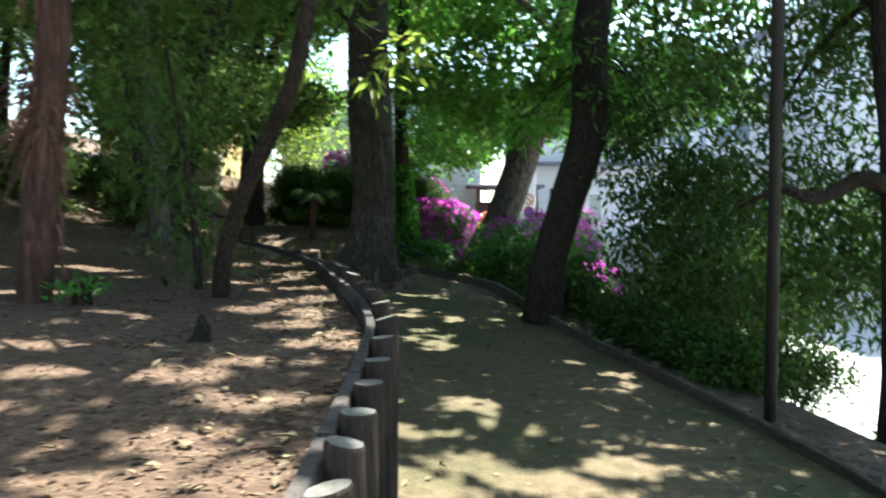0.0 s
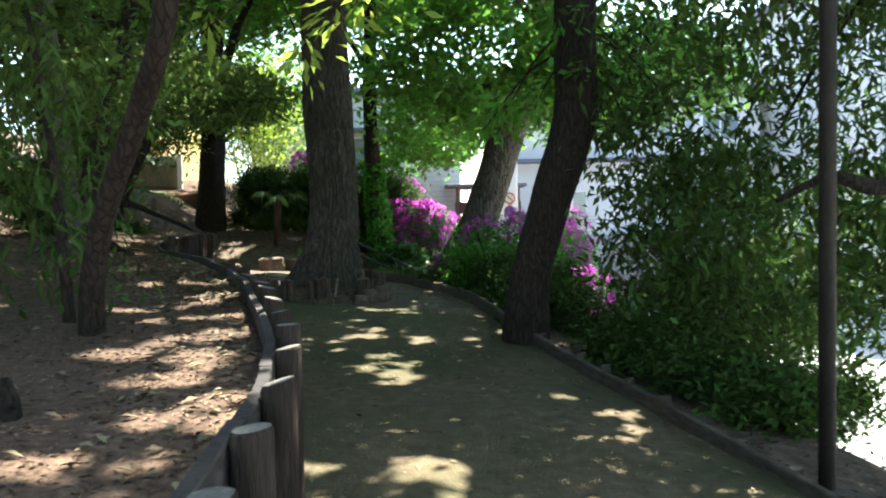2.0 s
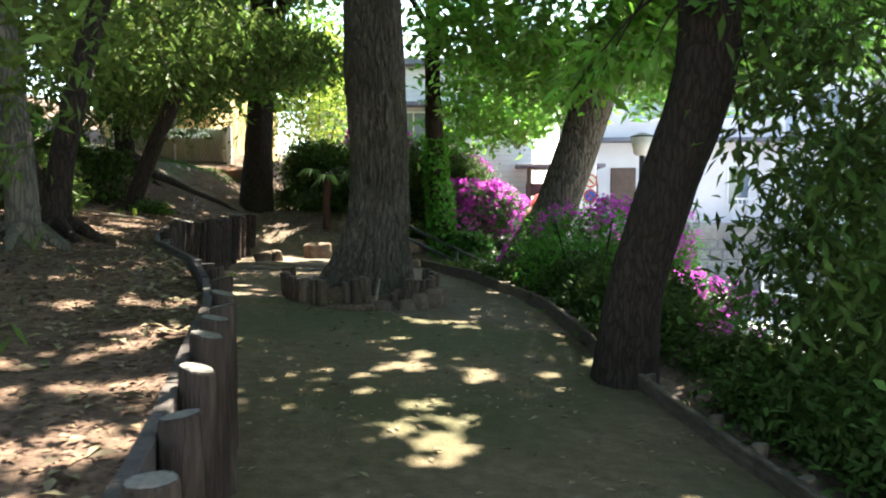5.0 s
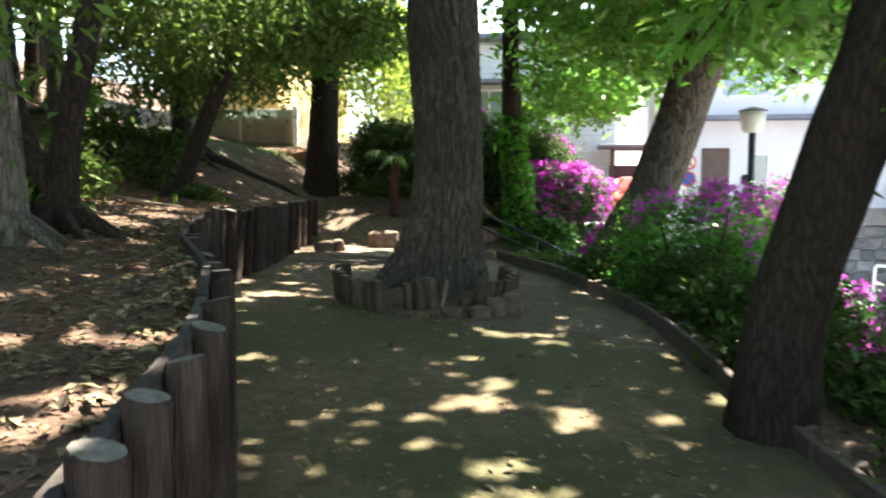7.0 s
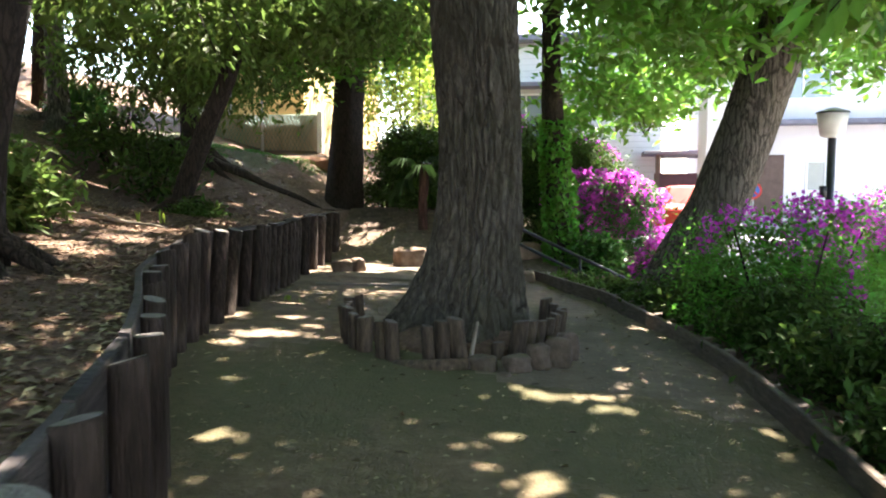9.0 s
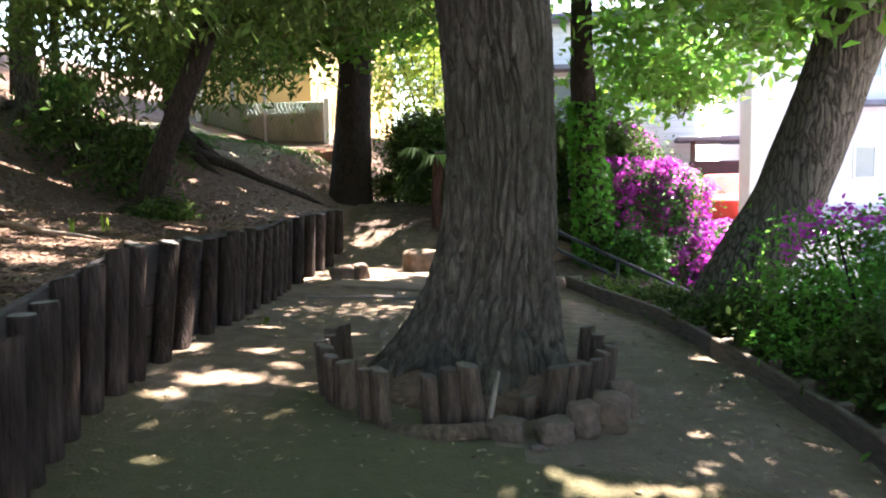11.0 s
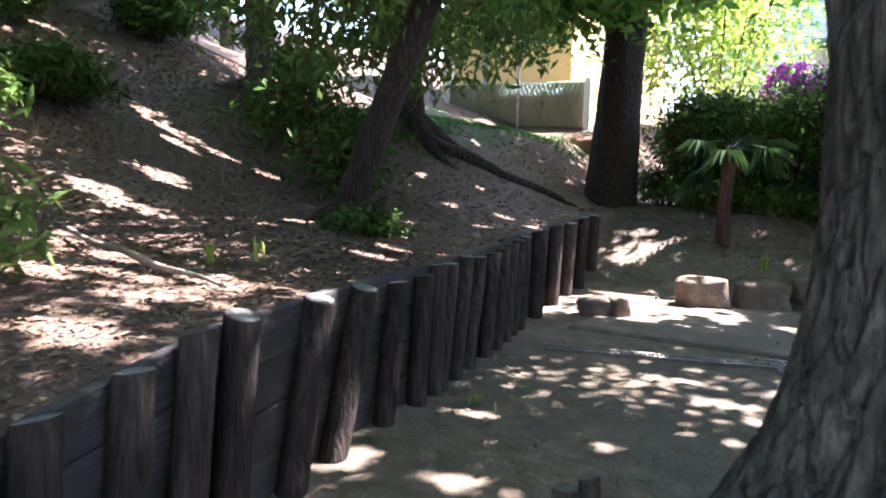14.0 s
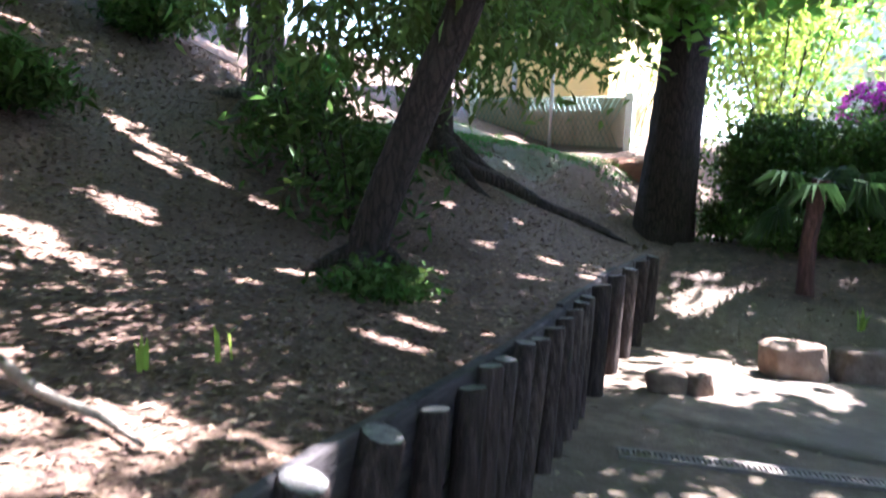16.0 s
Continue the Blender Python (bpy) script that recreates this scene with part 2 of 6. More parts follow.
M_WHITE = material("white_render_wall", [(0.55, 0.535, 0.56), (0.63, 0.615, 0.64)], 1.5, 0.9, 0.1, 30, big=((0.48, 0.47, 0.5), 0.25, 0.5))
M_GREYW = material("grey_render_wall", [(0.36, 0.35, 0.37), (0.45, 0.44, 0.46)], 1.5, 0.9, 0.1, 30, big=((0.32, 0.31, 0.33), 0.3, 0.5))
M_CREAM = material("cream_cladding", [(0.76, 0.52, 0.22), (0.84, 0.61, 0.29)], 1.5, 0.8, 0.1, 30, big=((0.6, 0.46, 0.28), 0.4, 0.4))
M_TIMB = material("brown_painted_wood", [(0.07, 0.045, 0.035), (0.11, 0.075, 0.06)], 6, 0.7, 0.2, 30)
M_GLASS = material("window_glass", [(0.12, 0.16, 0.19), (0.2, 0.24, 0.28)], 0.6, 0.06, 0, spec=0.8)
M_FRAME = material("pale_window_frame", [(0.55, 0.56, 0.58), (0.65, 0.66, 0.68)], 4, 0.5, 0)
M_ROOF = material("slate_grey_roof", [(0.1, 0.1, 0.13), (0.16, 0.16, 0.2)], 5, 0.7, 0.2, 30)
M_GREENF = material("green_mesh_wire", [(0.05, 0.11, 0.09), (0.08, 0.16, 0.13)], 8, 0.5, 0, metal=0.2)
M_PALE = material("pale_painted_post", [(0.66, 0.66, 0.62), (0.76, 0.76, 0.72)], 6, 0.6, 0.1, 40)
M_RED = material("red_paint", [(0.45, 0.03, 0.03), (0.55, 0.05, 0.04)], 3, 0.35, 0, spec=0.5)
M_BLUE = material("blue_sign_paint", [(0.03, 0.1, 0.45), (0.05, 0.14, 0.55)], 3, 0.4, 0)
M_LAMPGLASS = material("frosted_lamp_glass", [(0.62, 0.62, 0.6), (0.74, 0.74, 0.72)], 5, 0.35, 0, translucent=0.4)
M_RUBBER = material("black_rubber", [(0.012, 0.012, 0.012), (0.025, 0.025, 0.025)], 8, 0.8, 0.1, 60)
M_EARTHRED = material("red_brown_earth", [(0.14, 0.06, 0.035), (0.24, 0.11, 0.065)], 9, 0.95, 0.8, 25)

# ---- helpers for building ----
rng = np.random.default_rng(5)


def part(name, bm, mat, parent=None, label=""):
    me = bpy.data.meshes.new(name)
    bm.to_mesh(me)
    bm.free()
    me.materials.append(mat)
    ob = new(name, me)
    ob.parent = parent
    if label:
        ob["label"] = label
    return ob


def raw(name, verts, faces, mat, parent=None, label="", smooth=False):
    me = bpy.data.meshes.new(name)
    me.from_pydata(verts, [], faces)
    me.materials.append(mat)
    if smooth:
        me.shade_smooth()
    ob = new(name, me)
    ob.parent = parent
    if label:
        ob["label"] = label
    return ob


def empty(name, at=(0, 0, 0), label="", category="", group="", kind=""):
    ob = new(name)
    ob.empty_display_size = 0.1
    ob.location = at
    return tagged(ob, label, category, group, kind)


def box_bm(lo, hi, bevel=0.0):
    bm = bmesh.new()
    lo, hi = Vector(lo), Vector(hi)
    bmesh.ops.create_cube(bm, size=1, matrix=Matrix.Translation((lo + hi) / 2) @ Matrix.Diagonal((*(hi - lo), 1)))
    if bevel:
        bmesh.ops.bevel(bm, geom=bm.edges[:], offset=bevel, segments=1, affect="EDGES")
    return bm


def tube(points, radii, sides=10, wobble=0.0, ridge=0.0, ridges=14, caps=True, seed=0.0):
    """Vertices and faces of a round bar along points, with uneven girth and bark ridges."""
    pts = [Vector(p) for p in points]
    verts, faces = [], []
    for i, p in enumerate(pts):
        d = (pts[min(i + 1, len(pts) - 1)] - pts[max(i - 1, 0)]).normalized()
        a = d.cross(Vector((0.13, 0.99, 0.02)))
        if a.length < 0.2:
            a = d.cross(Vector((1, 0, 0)))
        a.normalize()
        b = d.cross(a)
        for k in range(sides):
            t = 2 * math.pi * k / sides
            r = radii[i]
            v = a * math.cos(t) + b * math.sin(t)
            if wobble:
                r *= 1 + wobble * noise.noise(Vector((v.x * 1.3 + seed, v.y * 1.3, p.z * 1.1 + v.z)))
            if ridge:
                q = noise.noise(Vector((v.x * ridges * 0.5 + seed, v.y * ridges * 0.5, p.z * 2.2)))
                r += ridge * (0.6 - 2.6 * abs(q)) + ridge * 0.5 * noise.noise(p * 9 + v * 4)
            verts.append(p + v * r)
    for i in range(len(pts) - 1):
        for k in range(sides):
            k2 = (k + 1) % sides
            faces.append((i * sides + k, i * sides + k2, (i + 1) * sides + k2, (i + 1) * sides + k))
    if caps:
        faces.append(tuple(range(sides - 1, -1, -1)))
        faces.append(tuple((len(pts) - 1) * sides + k for k in range(sides)))
    return [tuple(v) for v in verts], faces


def bend(points, n):
    """A smooth line of n points through the given ones."""
    p = np.array(points, float)
    s = np.linspace(0, len(p) - 1, n)
    i = np.clip(s.astype(int), 0, len(p) - 2)
    f = (s - i)[:, None]
    p0, p1, p2, p3 = p[np.clip(i - 1, 0, None)], p[i], p[i + 1], p[np.clip(i + 2, None, len(p) - 1)]
    return 0.5 * (2 * p1 + (p2 - p0) * f + (2 * p0 - 5 * p1 + 4 * p2 - p3) * f ** 2 + (3 * p1 - p0 - 3 * p2 + p3) * f ** 3)


def value_noise(x, y, seed=0):
    xi, yi = np.floor(x).astype(int), np.floor(y).astype(int)
    fx, fy = x - xi, y - yi
    fx, fy = fx * fx * (3 - 2 * fx), fy * fy * (3 - 2 * fy)

    def h(a, b):
        v = np.sin(a * 127.1 + b * 311.7 + seed * 74.7) * 43758.5453
        return v - np.floor(v)
    return (h(xi, yi) * (1 - fx) + h(xi + 1, yi) * fx) * (1 - fy) + (h(xi, yi + 1) * (1 - fx) + h(xi + 1, yi + 1) * fx) * fy


# ---- the lie of the land ----
WALL = np.array([(-30, -0.6), (-3, -0.3), (1.7, -0.32), (3.0, -0.32), (4.0, -0.36), (4.8, -0.48), (5.5, -0.66), (6.25, -0.88), (7.0, -1.08),
                 (7.8, -1.38), (8.7, -1.78), (9.5, -2.24), (10.3, -2.75), (11.0, -3.03), (11.7, -3.17), (12.4, -3.33), (13.2, -3.45),
                 (14.3, -3.68), (15.6, -3.98), (16.7, -4.22), (17.8, -4.42), (18.9, -4.58), (24, -5.0), (120, -6)])
KERB = np.array([(-30, 2.6), (-3, 2.3), (3, 2.3), (4.3, 2.2), (5.7, 1.94), (6.9, 1.68), (7.8, 1.46), (8.7, 1.26), (9.6, 1.09), (10.6, 0.93),
                 (11.9, 0.72), (12.9, 0.5), (14.3, 0.16), (15.1, -0.05), (16.2, -0.62), (17.6, -1.25), (19.0, -1.5), (24, -1.6), (120, 3)])
BASE = np.array([(-30, -0.6), (-5, -0.2), (0, 0), (4, 0.17), (9, 0.38), (11.5, 0.5), (13, 0.5), (14.5, 0.45), (18, 0.42), (30, 0.4), (120, 0.4)])
TOPZ = np.array([(-30, 0.3), (-5, 0.68), (0, 0.85), (4.5, 1.02), (7.8, 1.19), (9.5, 1.24), (10.5, 1.295), (11.1, 1.335), (11.5, 1.385), (12.3, 1.385), (14, 1.37), (18.9, 1.38), (30, 1.4), (120, 1.4)])


def wall_x(y):
    return np.interp(y, WALL[:, 0], WALL[:, 1])


def kerb_x(y):
    return np.interp(y, KERB[:, 0], KERB[:, 1])


def path_z(x, y):
    far = np.clip((y - 18.2) / 1.9, 0, 1) * np.interp(x, (-2.4, -1.4), (1.06, 0.5))
    return np.interp(y, BASE[:, 0], BASE[:, 1]) - 0.05 * np.clip(x, -3.6, 1.5) + far * 0.75


def wall_top(y):
    return np.interp(y, TOPZ[:, 0], TOPZ[:, 1])


def hill_z(x, y):
    d = np.maximum(0, wall_x(y) - x)
    steep = np.clip((y - 3) / 8, 0.12, 1)
    sink, rise = np.interp(y, (5, 9, 12), (0.12, 0.07, 0.035)), np.interp(y, (4, 9), (0.02, 0.1))
    ease = 1 - 0.5 * np.clip((y - 18) / 4, 0, 1)
    z = wall_top(y) - sink + rise * np.minimum(d, 12) + 0.2 * steep * ease * np.clip(d - 1.8, 0, 12) ** 1.3
    z = z + 0.3 * np.clip(y - 20, 0, 5) * np.clip(d / 1.5, 0, 1) * (1 - 0.15 * np.clip(d - 1.7, 0, 4))
    # a steep brow held by the long root, and the rise towards the fence
    z = z + np.interp(d, (0.35, 1.0, 2.1, 3.2, 5.0), (0, 0.26, 0.7, 0.6, 0.25)) * np.interp(y, (16.0, 18, 20.6, 22.2, 24), (0, 1, 1, 0.35, 0.05))
    z = z + np.interp(d, (2.5, 4), (0, 0.3)) * np.interp(y, (20.6, 22, 23.2), (0, 1, 0))
    z = z + np.interp(d, (0, 1.2, 3.2, 4.8), (0, -0.14, -0.16, 0.25)) * np.interp(y, (22.2, 23.6), (0, 1))
    return z + 0.1 * (value_noise(x * 0.9, y * 0.9, 3) - 0.5) * np.clip(d, 0, 1)


def bank_z(x, y):
    d = np.maximum(0, x - kerb_x(y))
    z0 = path_z(kerb_x(y), y)
    return np.maximum(z0 - 0.0 - 0.12 * np.minimum(d, 0.9) - 0.5 * np.clip(d - 0.9, 0, None), -1.9) + 0.08 * (value_noise(x * 1.1, y * 1.1, 8) - 0.5) * np.clip(d, 0, 1) * np.clip(5.5 - d, 0, 1)


def land_z(x, y):
    return float(np.where(x < wall_x(y), hill_z(x, y), np.where(x > kerb_x(y), bank_z(x, y), path_z(x, y))))


def build_ground():
    ys = np.concatenate([[-400, -120, -60, -30, -15, -8], np.arange(-4, 27, 0.16), [28, 30, 33, 38, 45, 60, 90, 150, 400]])
    left = np.concatenate([[300, 120, 60, 35, 25, 20, 17, 15, 13.5, 12, 11], np.arange(10, 0.3, -0.22), [0.2, 0.1, 0.02]])
    right = np.concatenate([[0.02, 0.1, 0.25], np.arange(0.45, 7, 0.25), [7.5, 9, 11, 14, 18, 25, 40, 70, 140, 300]])
    mid = np.linspace(0, 1, 30)
    verts, rows = [], []
    for y in ys:
        w, k = float(wall_x(y)), float(kerb_x(y))
        row = [(w - d, y, float(hill_z(w - d, y))) for d in left]
        for f in mid:
            x = w + f * (k - w)
            row.append((x, y, float(path_z(x, y)) + 0.025 * (float(value_noise(np.array(x * 1.7), np.array(y * 1.7), 5)) - 0.5)))
        row += [(k + d, y, float(bank_z(k + d, y))) for d in right]
        rows.append(row)
        verts += row
    n = len(rows[0])
    nl, nm = len(left), len(mid)
    faces, kinds = [], []
    for j in range(len(ys) - 1):
        for i in range(n - 1):
            faces.append((j * n + i, j * n + i + 1, (j + 1) * n + i + 1, (j + 1) * n + i))
            x, y, _ = rows[j][i]
            if i < nl:
                turf = 18.0 < y < 22.4 and (wall_x(y) - x) > 1.2 + 1.2 * value_noise(np.array(x), np.array(y), 2) and (wall_x(y) - x) < 5
                kinds.append(3 if turf else 0)
            elif i < nl + nm - 1:
                kinds.append(2 if y > 19.2 else 5 if y + 1.6 * value_noise(np.array(x * 1.5), np.array(y * 1.5), 6) > 12.2 else 1)
            else:
                kinds.append(2 if x - kerb_x(y) < 5.2 else 4)
    ob = raw("ground", verts, faces, M_LITTER, smooth=True)
    for m in (M_PATH, M_SLOPE, M_GRASSY, M_ROAD, M_PATHB):
        ob.data.materials.append(m)
    ob.data.polygons.foreach_set("material_index", kinds)
    tagged(ob, "trodden earth path between leaf-strewn hillside and sloping bank", "ground", kind="structure")


build_ground()

# ---- foliage ----
# Openings in the leaf roof, by the place on the ground that the sun reaches through them: x, y, half-widths.
PATH_GAPS = [(0.14, 4.24, 0.42, 0.28), (0.62, 4.0, 0.49, 0.28), (0.98, 4.36, 0.28, 0.22), (-0.07, 3.95, 0.35, 0.28), (-0.2, 4.87, 0.20, 0.17), (0.22, 5.48, 0.24, 0.22), (0.42, 5.11, 0.28, 0.20),
             (1.05, 7.38, 0.16, 0.20), (1.17, 7.1, 0.14, 0.16), (1.5, 6.52, 0.18, 0.25), (-0.24, 7.85, 0.26, 0.15), (0.03, 7.6, 0.22, 0.13), (-0.06, 7.38, 0.16, 0.11), (0.1, 9.0, 0.20, 0.12), (-0.5, 9.08, 0.22, 0.12),
             (-0.74, 9.93, 0.12, 0.10), (-0.44, 9.24, 0.22, 0.13), (-0.66, 8.83, 0.15, 0.12), (-0.6, 8.52, 0.13, 0.12), (-0.23, 8.31, 0.22, 0.15), (-0.08, 8.08, 0.30, 0.16), (0.13, 9.17, 0.14, 0.10), (0.59, 9.19, 0.12, 0.10),
             (-0.11, 10.65, 0.13, 0.08), (-2.0, 9.68, 0.16, 0.13), (-0.57, 10.16, 0.10, 0.08), (-0.4, 10.83, 0.10, 0.06), (-0.06, 10.76, 0.13, 0.05), (-0.37, 9.53, 0.18, 0.13), (-0.6, 9.72, 0.10, 0.08), (0.16, 12.35, 0.20, 0.12),
             (0.3, 13.6, 0.18, 0.12), (0.05, 11.6, 0.14, 0.10)]
FAR_GAPS = [(-2.6, 11.8, 0.36, 0.17), (-2.74, 11.4, 0.14, 0.1), (-2.68, 12.45, 0.16, 0.1), (-2.37, 12.15, 0.15, 0.1), (-2.1, 11.77, 0.14, 0.09), (-3.22, 12.36, 0.12, 0.2), (-3.09, 13.3, 0.15, 0.1), (-2.76, 15.36, 0.16, 0.1),
            (-2.04, 14.5, 0.2, 0.12), (-1.79, 14.25, 0.14, 0.1), (-1.86, 15.0, 0.1, 0.08), (-3.45, 17.3, 0.95, 0.9), (-3.85, 16.5, 0.5, 0.45), (-3.3, 16.6, 0.35, 0.25), (-4.05, 19.1, 0.48, 0.45),
            (-2.12, 17.18, 0.25, 0.1), (-2.26, 13.3, 0.16, 0.09), (0.35, 19.5, 1.2, 1.1), (2.4, 12.2, 0.5, 0.5), (1.8, 13.9, 0.5, 0.4), (-3.8, 23.2, 1.8, 1.2), (-9.4, 23.5, 0.8, 0.2), (-8.2, 23.55, 0.8, 0.18), (-7.2, 23.4, 0.7, 0.2), (-6.2, 22.3, 0.5, 0.4)]
LEFT_GAPS = [(-2.92, 6.51, 0.32, 0.18), (-1.3, 6.5, 0.20, 0.13), (-1.65, 6.18, 0.20, 0.11), (-1.42, 6.35, 0.18, 0.09), (-1.26, 6.76, 0.18, 0.15), (-1.28, 5.9, 0.18, 0.15), (-1.03, 5.45, 0.31, 0.24), (-1.14, 5.08, 0.28, 0.19), (-0.87, 5.02, 0.21, 0.19),
             (-0.85, 4.65, 0.29, 0.21), (-1.78, 7.14, 0.16, 0.11), (-1.77, 7.47, 0.15, 0.11), (-0.51, 4.27, 0.24, 0.19), (-0.65, 4.0, 0.19, 0.16), (-1.1, 3.18, 0.32, 0.16), (-0.79, 2.89, 0.27, 0.14), (-1.64, 3.2, 0.24, 0.14), (-2.0, 3.74, 0.27, 0.14),
             (-0.78, 2.42, 0.24, 0.16), (-0.86, 2.06, 0.27, 0.14), (-0.84, 3.53, 0.20, 0.14), (-0.47, 2.1, 0.15, 0.16), (-3.45, 10.75, 0.22, 0.15), (-2.4, 3.3, 0.27, 0.12), (-0.75, 5.6, 0.15, 0.18), (-0.95, 6.1, 0.11, 0.15)]
HILL_GAPS = [(-6.4, 14.15, 0.3, 0.26), (-5.65, 13.2, 0.36, 0.22), (-5.95, 13.15, 0.25, 0.16), (-7.85, 15.5, 0.4, 0.26), (-7.3, 15.1, 0.25, 0.12), (-3.8, 12.22, 0.26, 0.12), (-4.07, 12.0, 0.3, 0.1), (-3.7, 11.66, 0.2, 0.12), (-3.62, 11.9, 0.22, 0.1),
             (-3.95, 13.58, 0.15, 0.08), (-4.2, 15.3, 0.14, 0.1), (-7.1, 18.4, 0.25, 0.16), (-3.5, 11.3, 0.2, 0.12), (-4.3, 11.7, 0.25, 0.12), (-4.5, 12.2, 0.2, 0.08),
             (-4.6, 15.9, 0.13, 0.1), (-5.2, 16.6, 0.16, 0.1), (-4.4, 14.4, 0.12, 0.1), (-4.1, 14.0, 0.16, 0.08), (-4.9, 15.4, 0.1, 0.1), (-5.5, 15.2, 0.16, 0.1), (-5.0, 13.8, 0.12, 0.08), (-4.7, 16.8, 0.12, 0.1), (-6.0, 17.2, 0.2, 0.12), (-5.4, 17.6, 0.14, 0.1), (-6.6, 15.6, 0.16, 0.1), (-5.2, 14.4, 0.14, 0.1)]
GAPS = PATH_GAPS + FAR_GAPS + LEFT_GAPS + HILL_GAPS


def sunlit(p):
    """Which leaves at p stand in the way of an opening."""
    x, y, z = p[:, 0], p[:, 1], p[:, 2]
    ground = np.where(x < wall_x(y) - 1.0, wall_top(y) + 0.1, path_z(x, y))
    k = (z - ground) / SUN.z
    gx, gy = x - k * SUN.x, y - k * SUN.y
    ground = np.where(gx < wall_x(gy), hill_z(gx, gy), path_z(gx, gy))
    k = (z - ground) / SUN.z
    gx, gy = x - k * SUN.x, y - k * SUN.y
    wob = 1.0 + 1.3 * (value_noise(gx * 5, gy * 6, 21) - 0.55) + 1.3 * (value_noise(gx * 11, gy * 13, 22) - 0.5) + 1.1 * (value_noise(gx * 24, gy * 27, 24) - 0.5)
    out = np.zeros(len(x), bool)
    for ox, oy, rx, ry in GAPS:
        out |= ((gx - ox) / rx) ** 2 + ((gy - oy) / ry) ** 2 < wob
    out |= (value_noise(gx * 2.1, gy * 3.1, 11) * 0.65 + value_noise(gx * 5.3, gy * 6.7, 12) * 0.35) > np.where((gx < wall_x(gy) - 1.2) & (gy < 11), 0.775, np.where(gy > 13, 0.84, 0.825))
    stray = value_noise(x * 37.0, y * 41.0 + z * 29.0, 23) > 0.965
    return out & (z > ground + 0.6) & ~stray


def leaves(name, centers, length, width, mat, parent=None, droop=0.4, label="", keep_all=False, flat=0.5, seed=1, tilt=0.55):
    """Many small folded leaves with their middles at centers, as one mesh."""
    r = np.random.default_rng(seed)
    c = np.asarray(centers, float)
    if not keep_all:
        c = c[~sunlit(c)]
    n = len(c)
    if n == 0:
        return None
    d = r.normal(size=(n, 3))
    d[:, 2] = d[:, 2] * flat - droop
    d /= np.linalg.norm(d, axis=1)[:, None]
    up = r.normal(size=(n, 3)) * tilt + np.array((0, 0, 1.0))
    s = np.cross(d, up)
    s /= np.linalg.norm(s, axis=1)[:, None] + 1e-9
    nn = np.cross(s, d)
    L = (length * r.uniform(0.65, 1.25, n))[:, None]
    W = (width * r.uniform(0.7, 1.2, n))[:, None]
    v = np.empty((n, 4, 3))
    v[:, 0] = c - d * L * 0.5
    v[:, 1] = c + s * W * 0.5 + nn * W * 0.18 - d * L * 0.05
    v[:, 2] = c + d * L * 0.5 - nn * L * 0.08
    v[:, 3] = c - s * W * 0.5 + nn * W * 0.18 - d * L * 0.05
    me = bpy.data.meshes.new(name)
    me.vertices.add(4 * n)
    me.vertices.foreach_set("co", v.ravel())
    me.loops.add(6 * n)
    idx = (np.arange(n)[:, None] * 4 + np.array([0, 1, 2, 0, 2, 3])).ravel()
    me.loops.foreach_set("vertex_index", idx.astype(np.int32))
    me.polygons.add(2 * n)
    me.polygons.foreach_set("loop_start", np.arange(0, 6 * n, 3, dtype=np.int32))
    me.update(calc_edges=True)
    me.materials.append(mat)
    ob = new(name, me)
    ob.parent = parent
    ob["kind"] = "stuff"
    if label:
        ob["label"] = label
    return ob


def clumps(blobs, spread=0.28, per=22, seed=1, shell=0.35):
    """Leaf middles in clumps: blobs are (x, y, z, rx, ry, rz, clump count)."""
    r = np.random.default_rng(seed)
    out = []
    for x, y, z, rx, ry, rz, n in blobs:
        d = r.normal(size=(n, 3))
        d /= np.linalg.norm(d, axis=1)[:, None]
        c = d * (r.uniform(shell, 1.0, n) ** 0.6)[:, None] * np.array((rx, ry, rz)) + np.array((x, y, z))
        k = r.normal(size=(n, per, 3)) * np.array((spread, spread, spread * 0.55))
        k[:, :, 2] -= 0.25 * np.abs(k[:, :, 0])
        out.append((c[:, None, :] + k).reshape(-1, 3))
    return np.concatenate(out)


def trunk(name, line, radii, mat, parent, sides=20, rings=40, ridge=0.0, wobble=0.12, ridges=14, seed=0.0, label=""):
    pts = bend(line, rings)
    rad = np.interp(np.linspace(0, 1, rings), np.linspace(0, 1, len(radii)), radii)
    v, f = tube(pts, rad, sides, wobble, ridge, ridges, True, seed)
    return raw(name, v, f, mat, parent, label, smooth=True)


def tree(name, base, label, category="tree", group=""):
    return empty(name, base, label, category, group)


def rel(pts, base):
    return [tuple(Vector(p) - Vector(base)) for p in pts]


def crown_limbs(t, base, start, ends, r, mat, seed=0):
    for i, e in enumerate(ends):
        s, e = Vector(start), Vector(e)
        m = s.lerp(e, 0.5) + Vector((0, 0, 0.25 * (e - s).length * (0.6 if i % 2 else 0.3)))
        trunk("limb", rel((s, m, e), base), (r, r * 0.6, r * 0.2), mat, t, 8, 12, 0, 0.15, seed=seed + i)


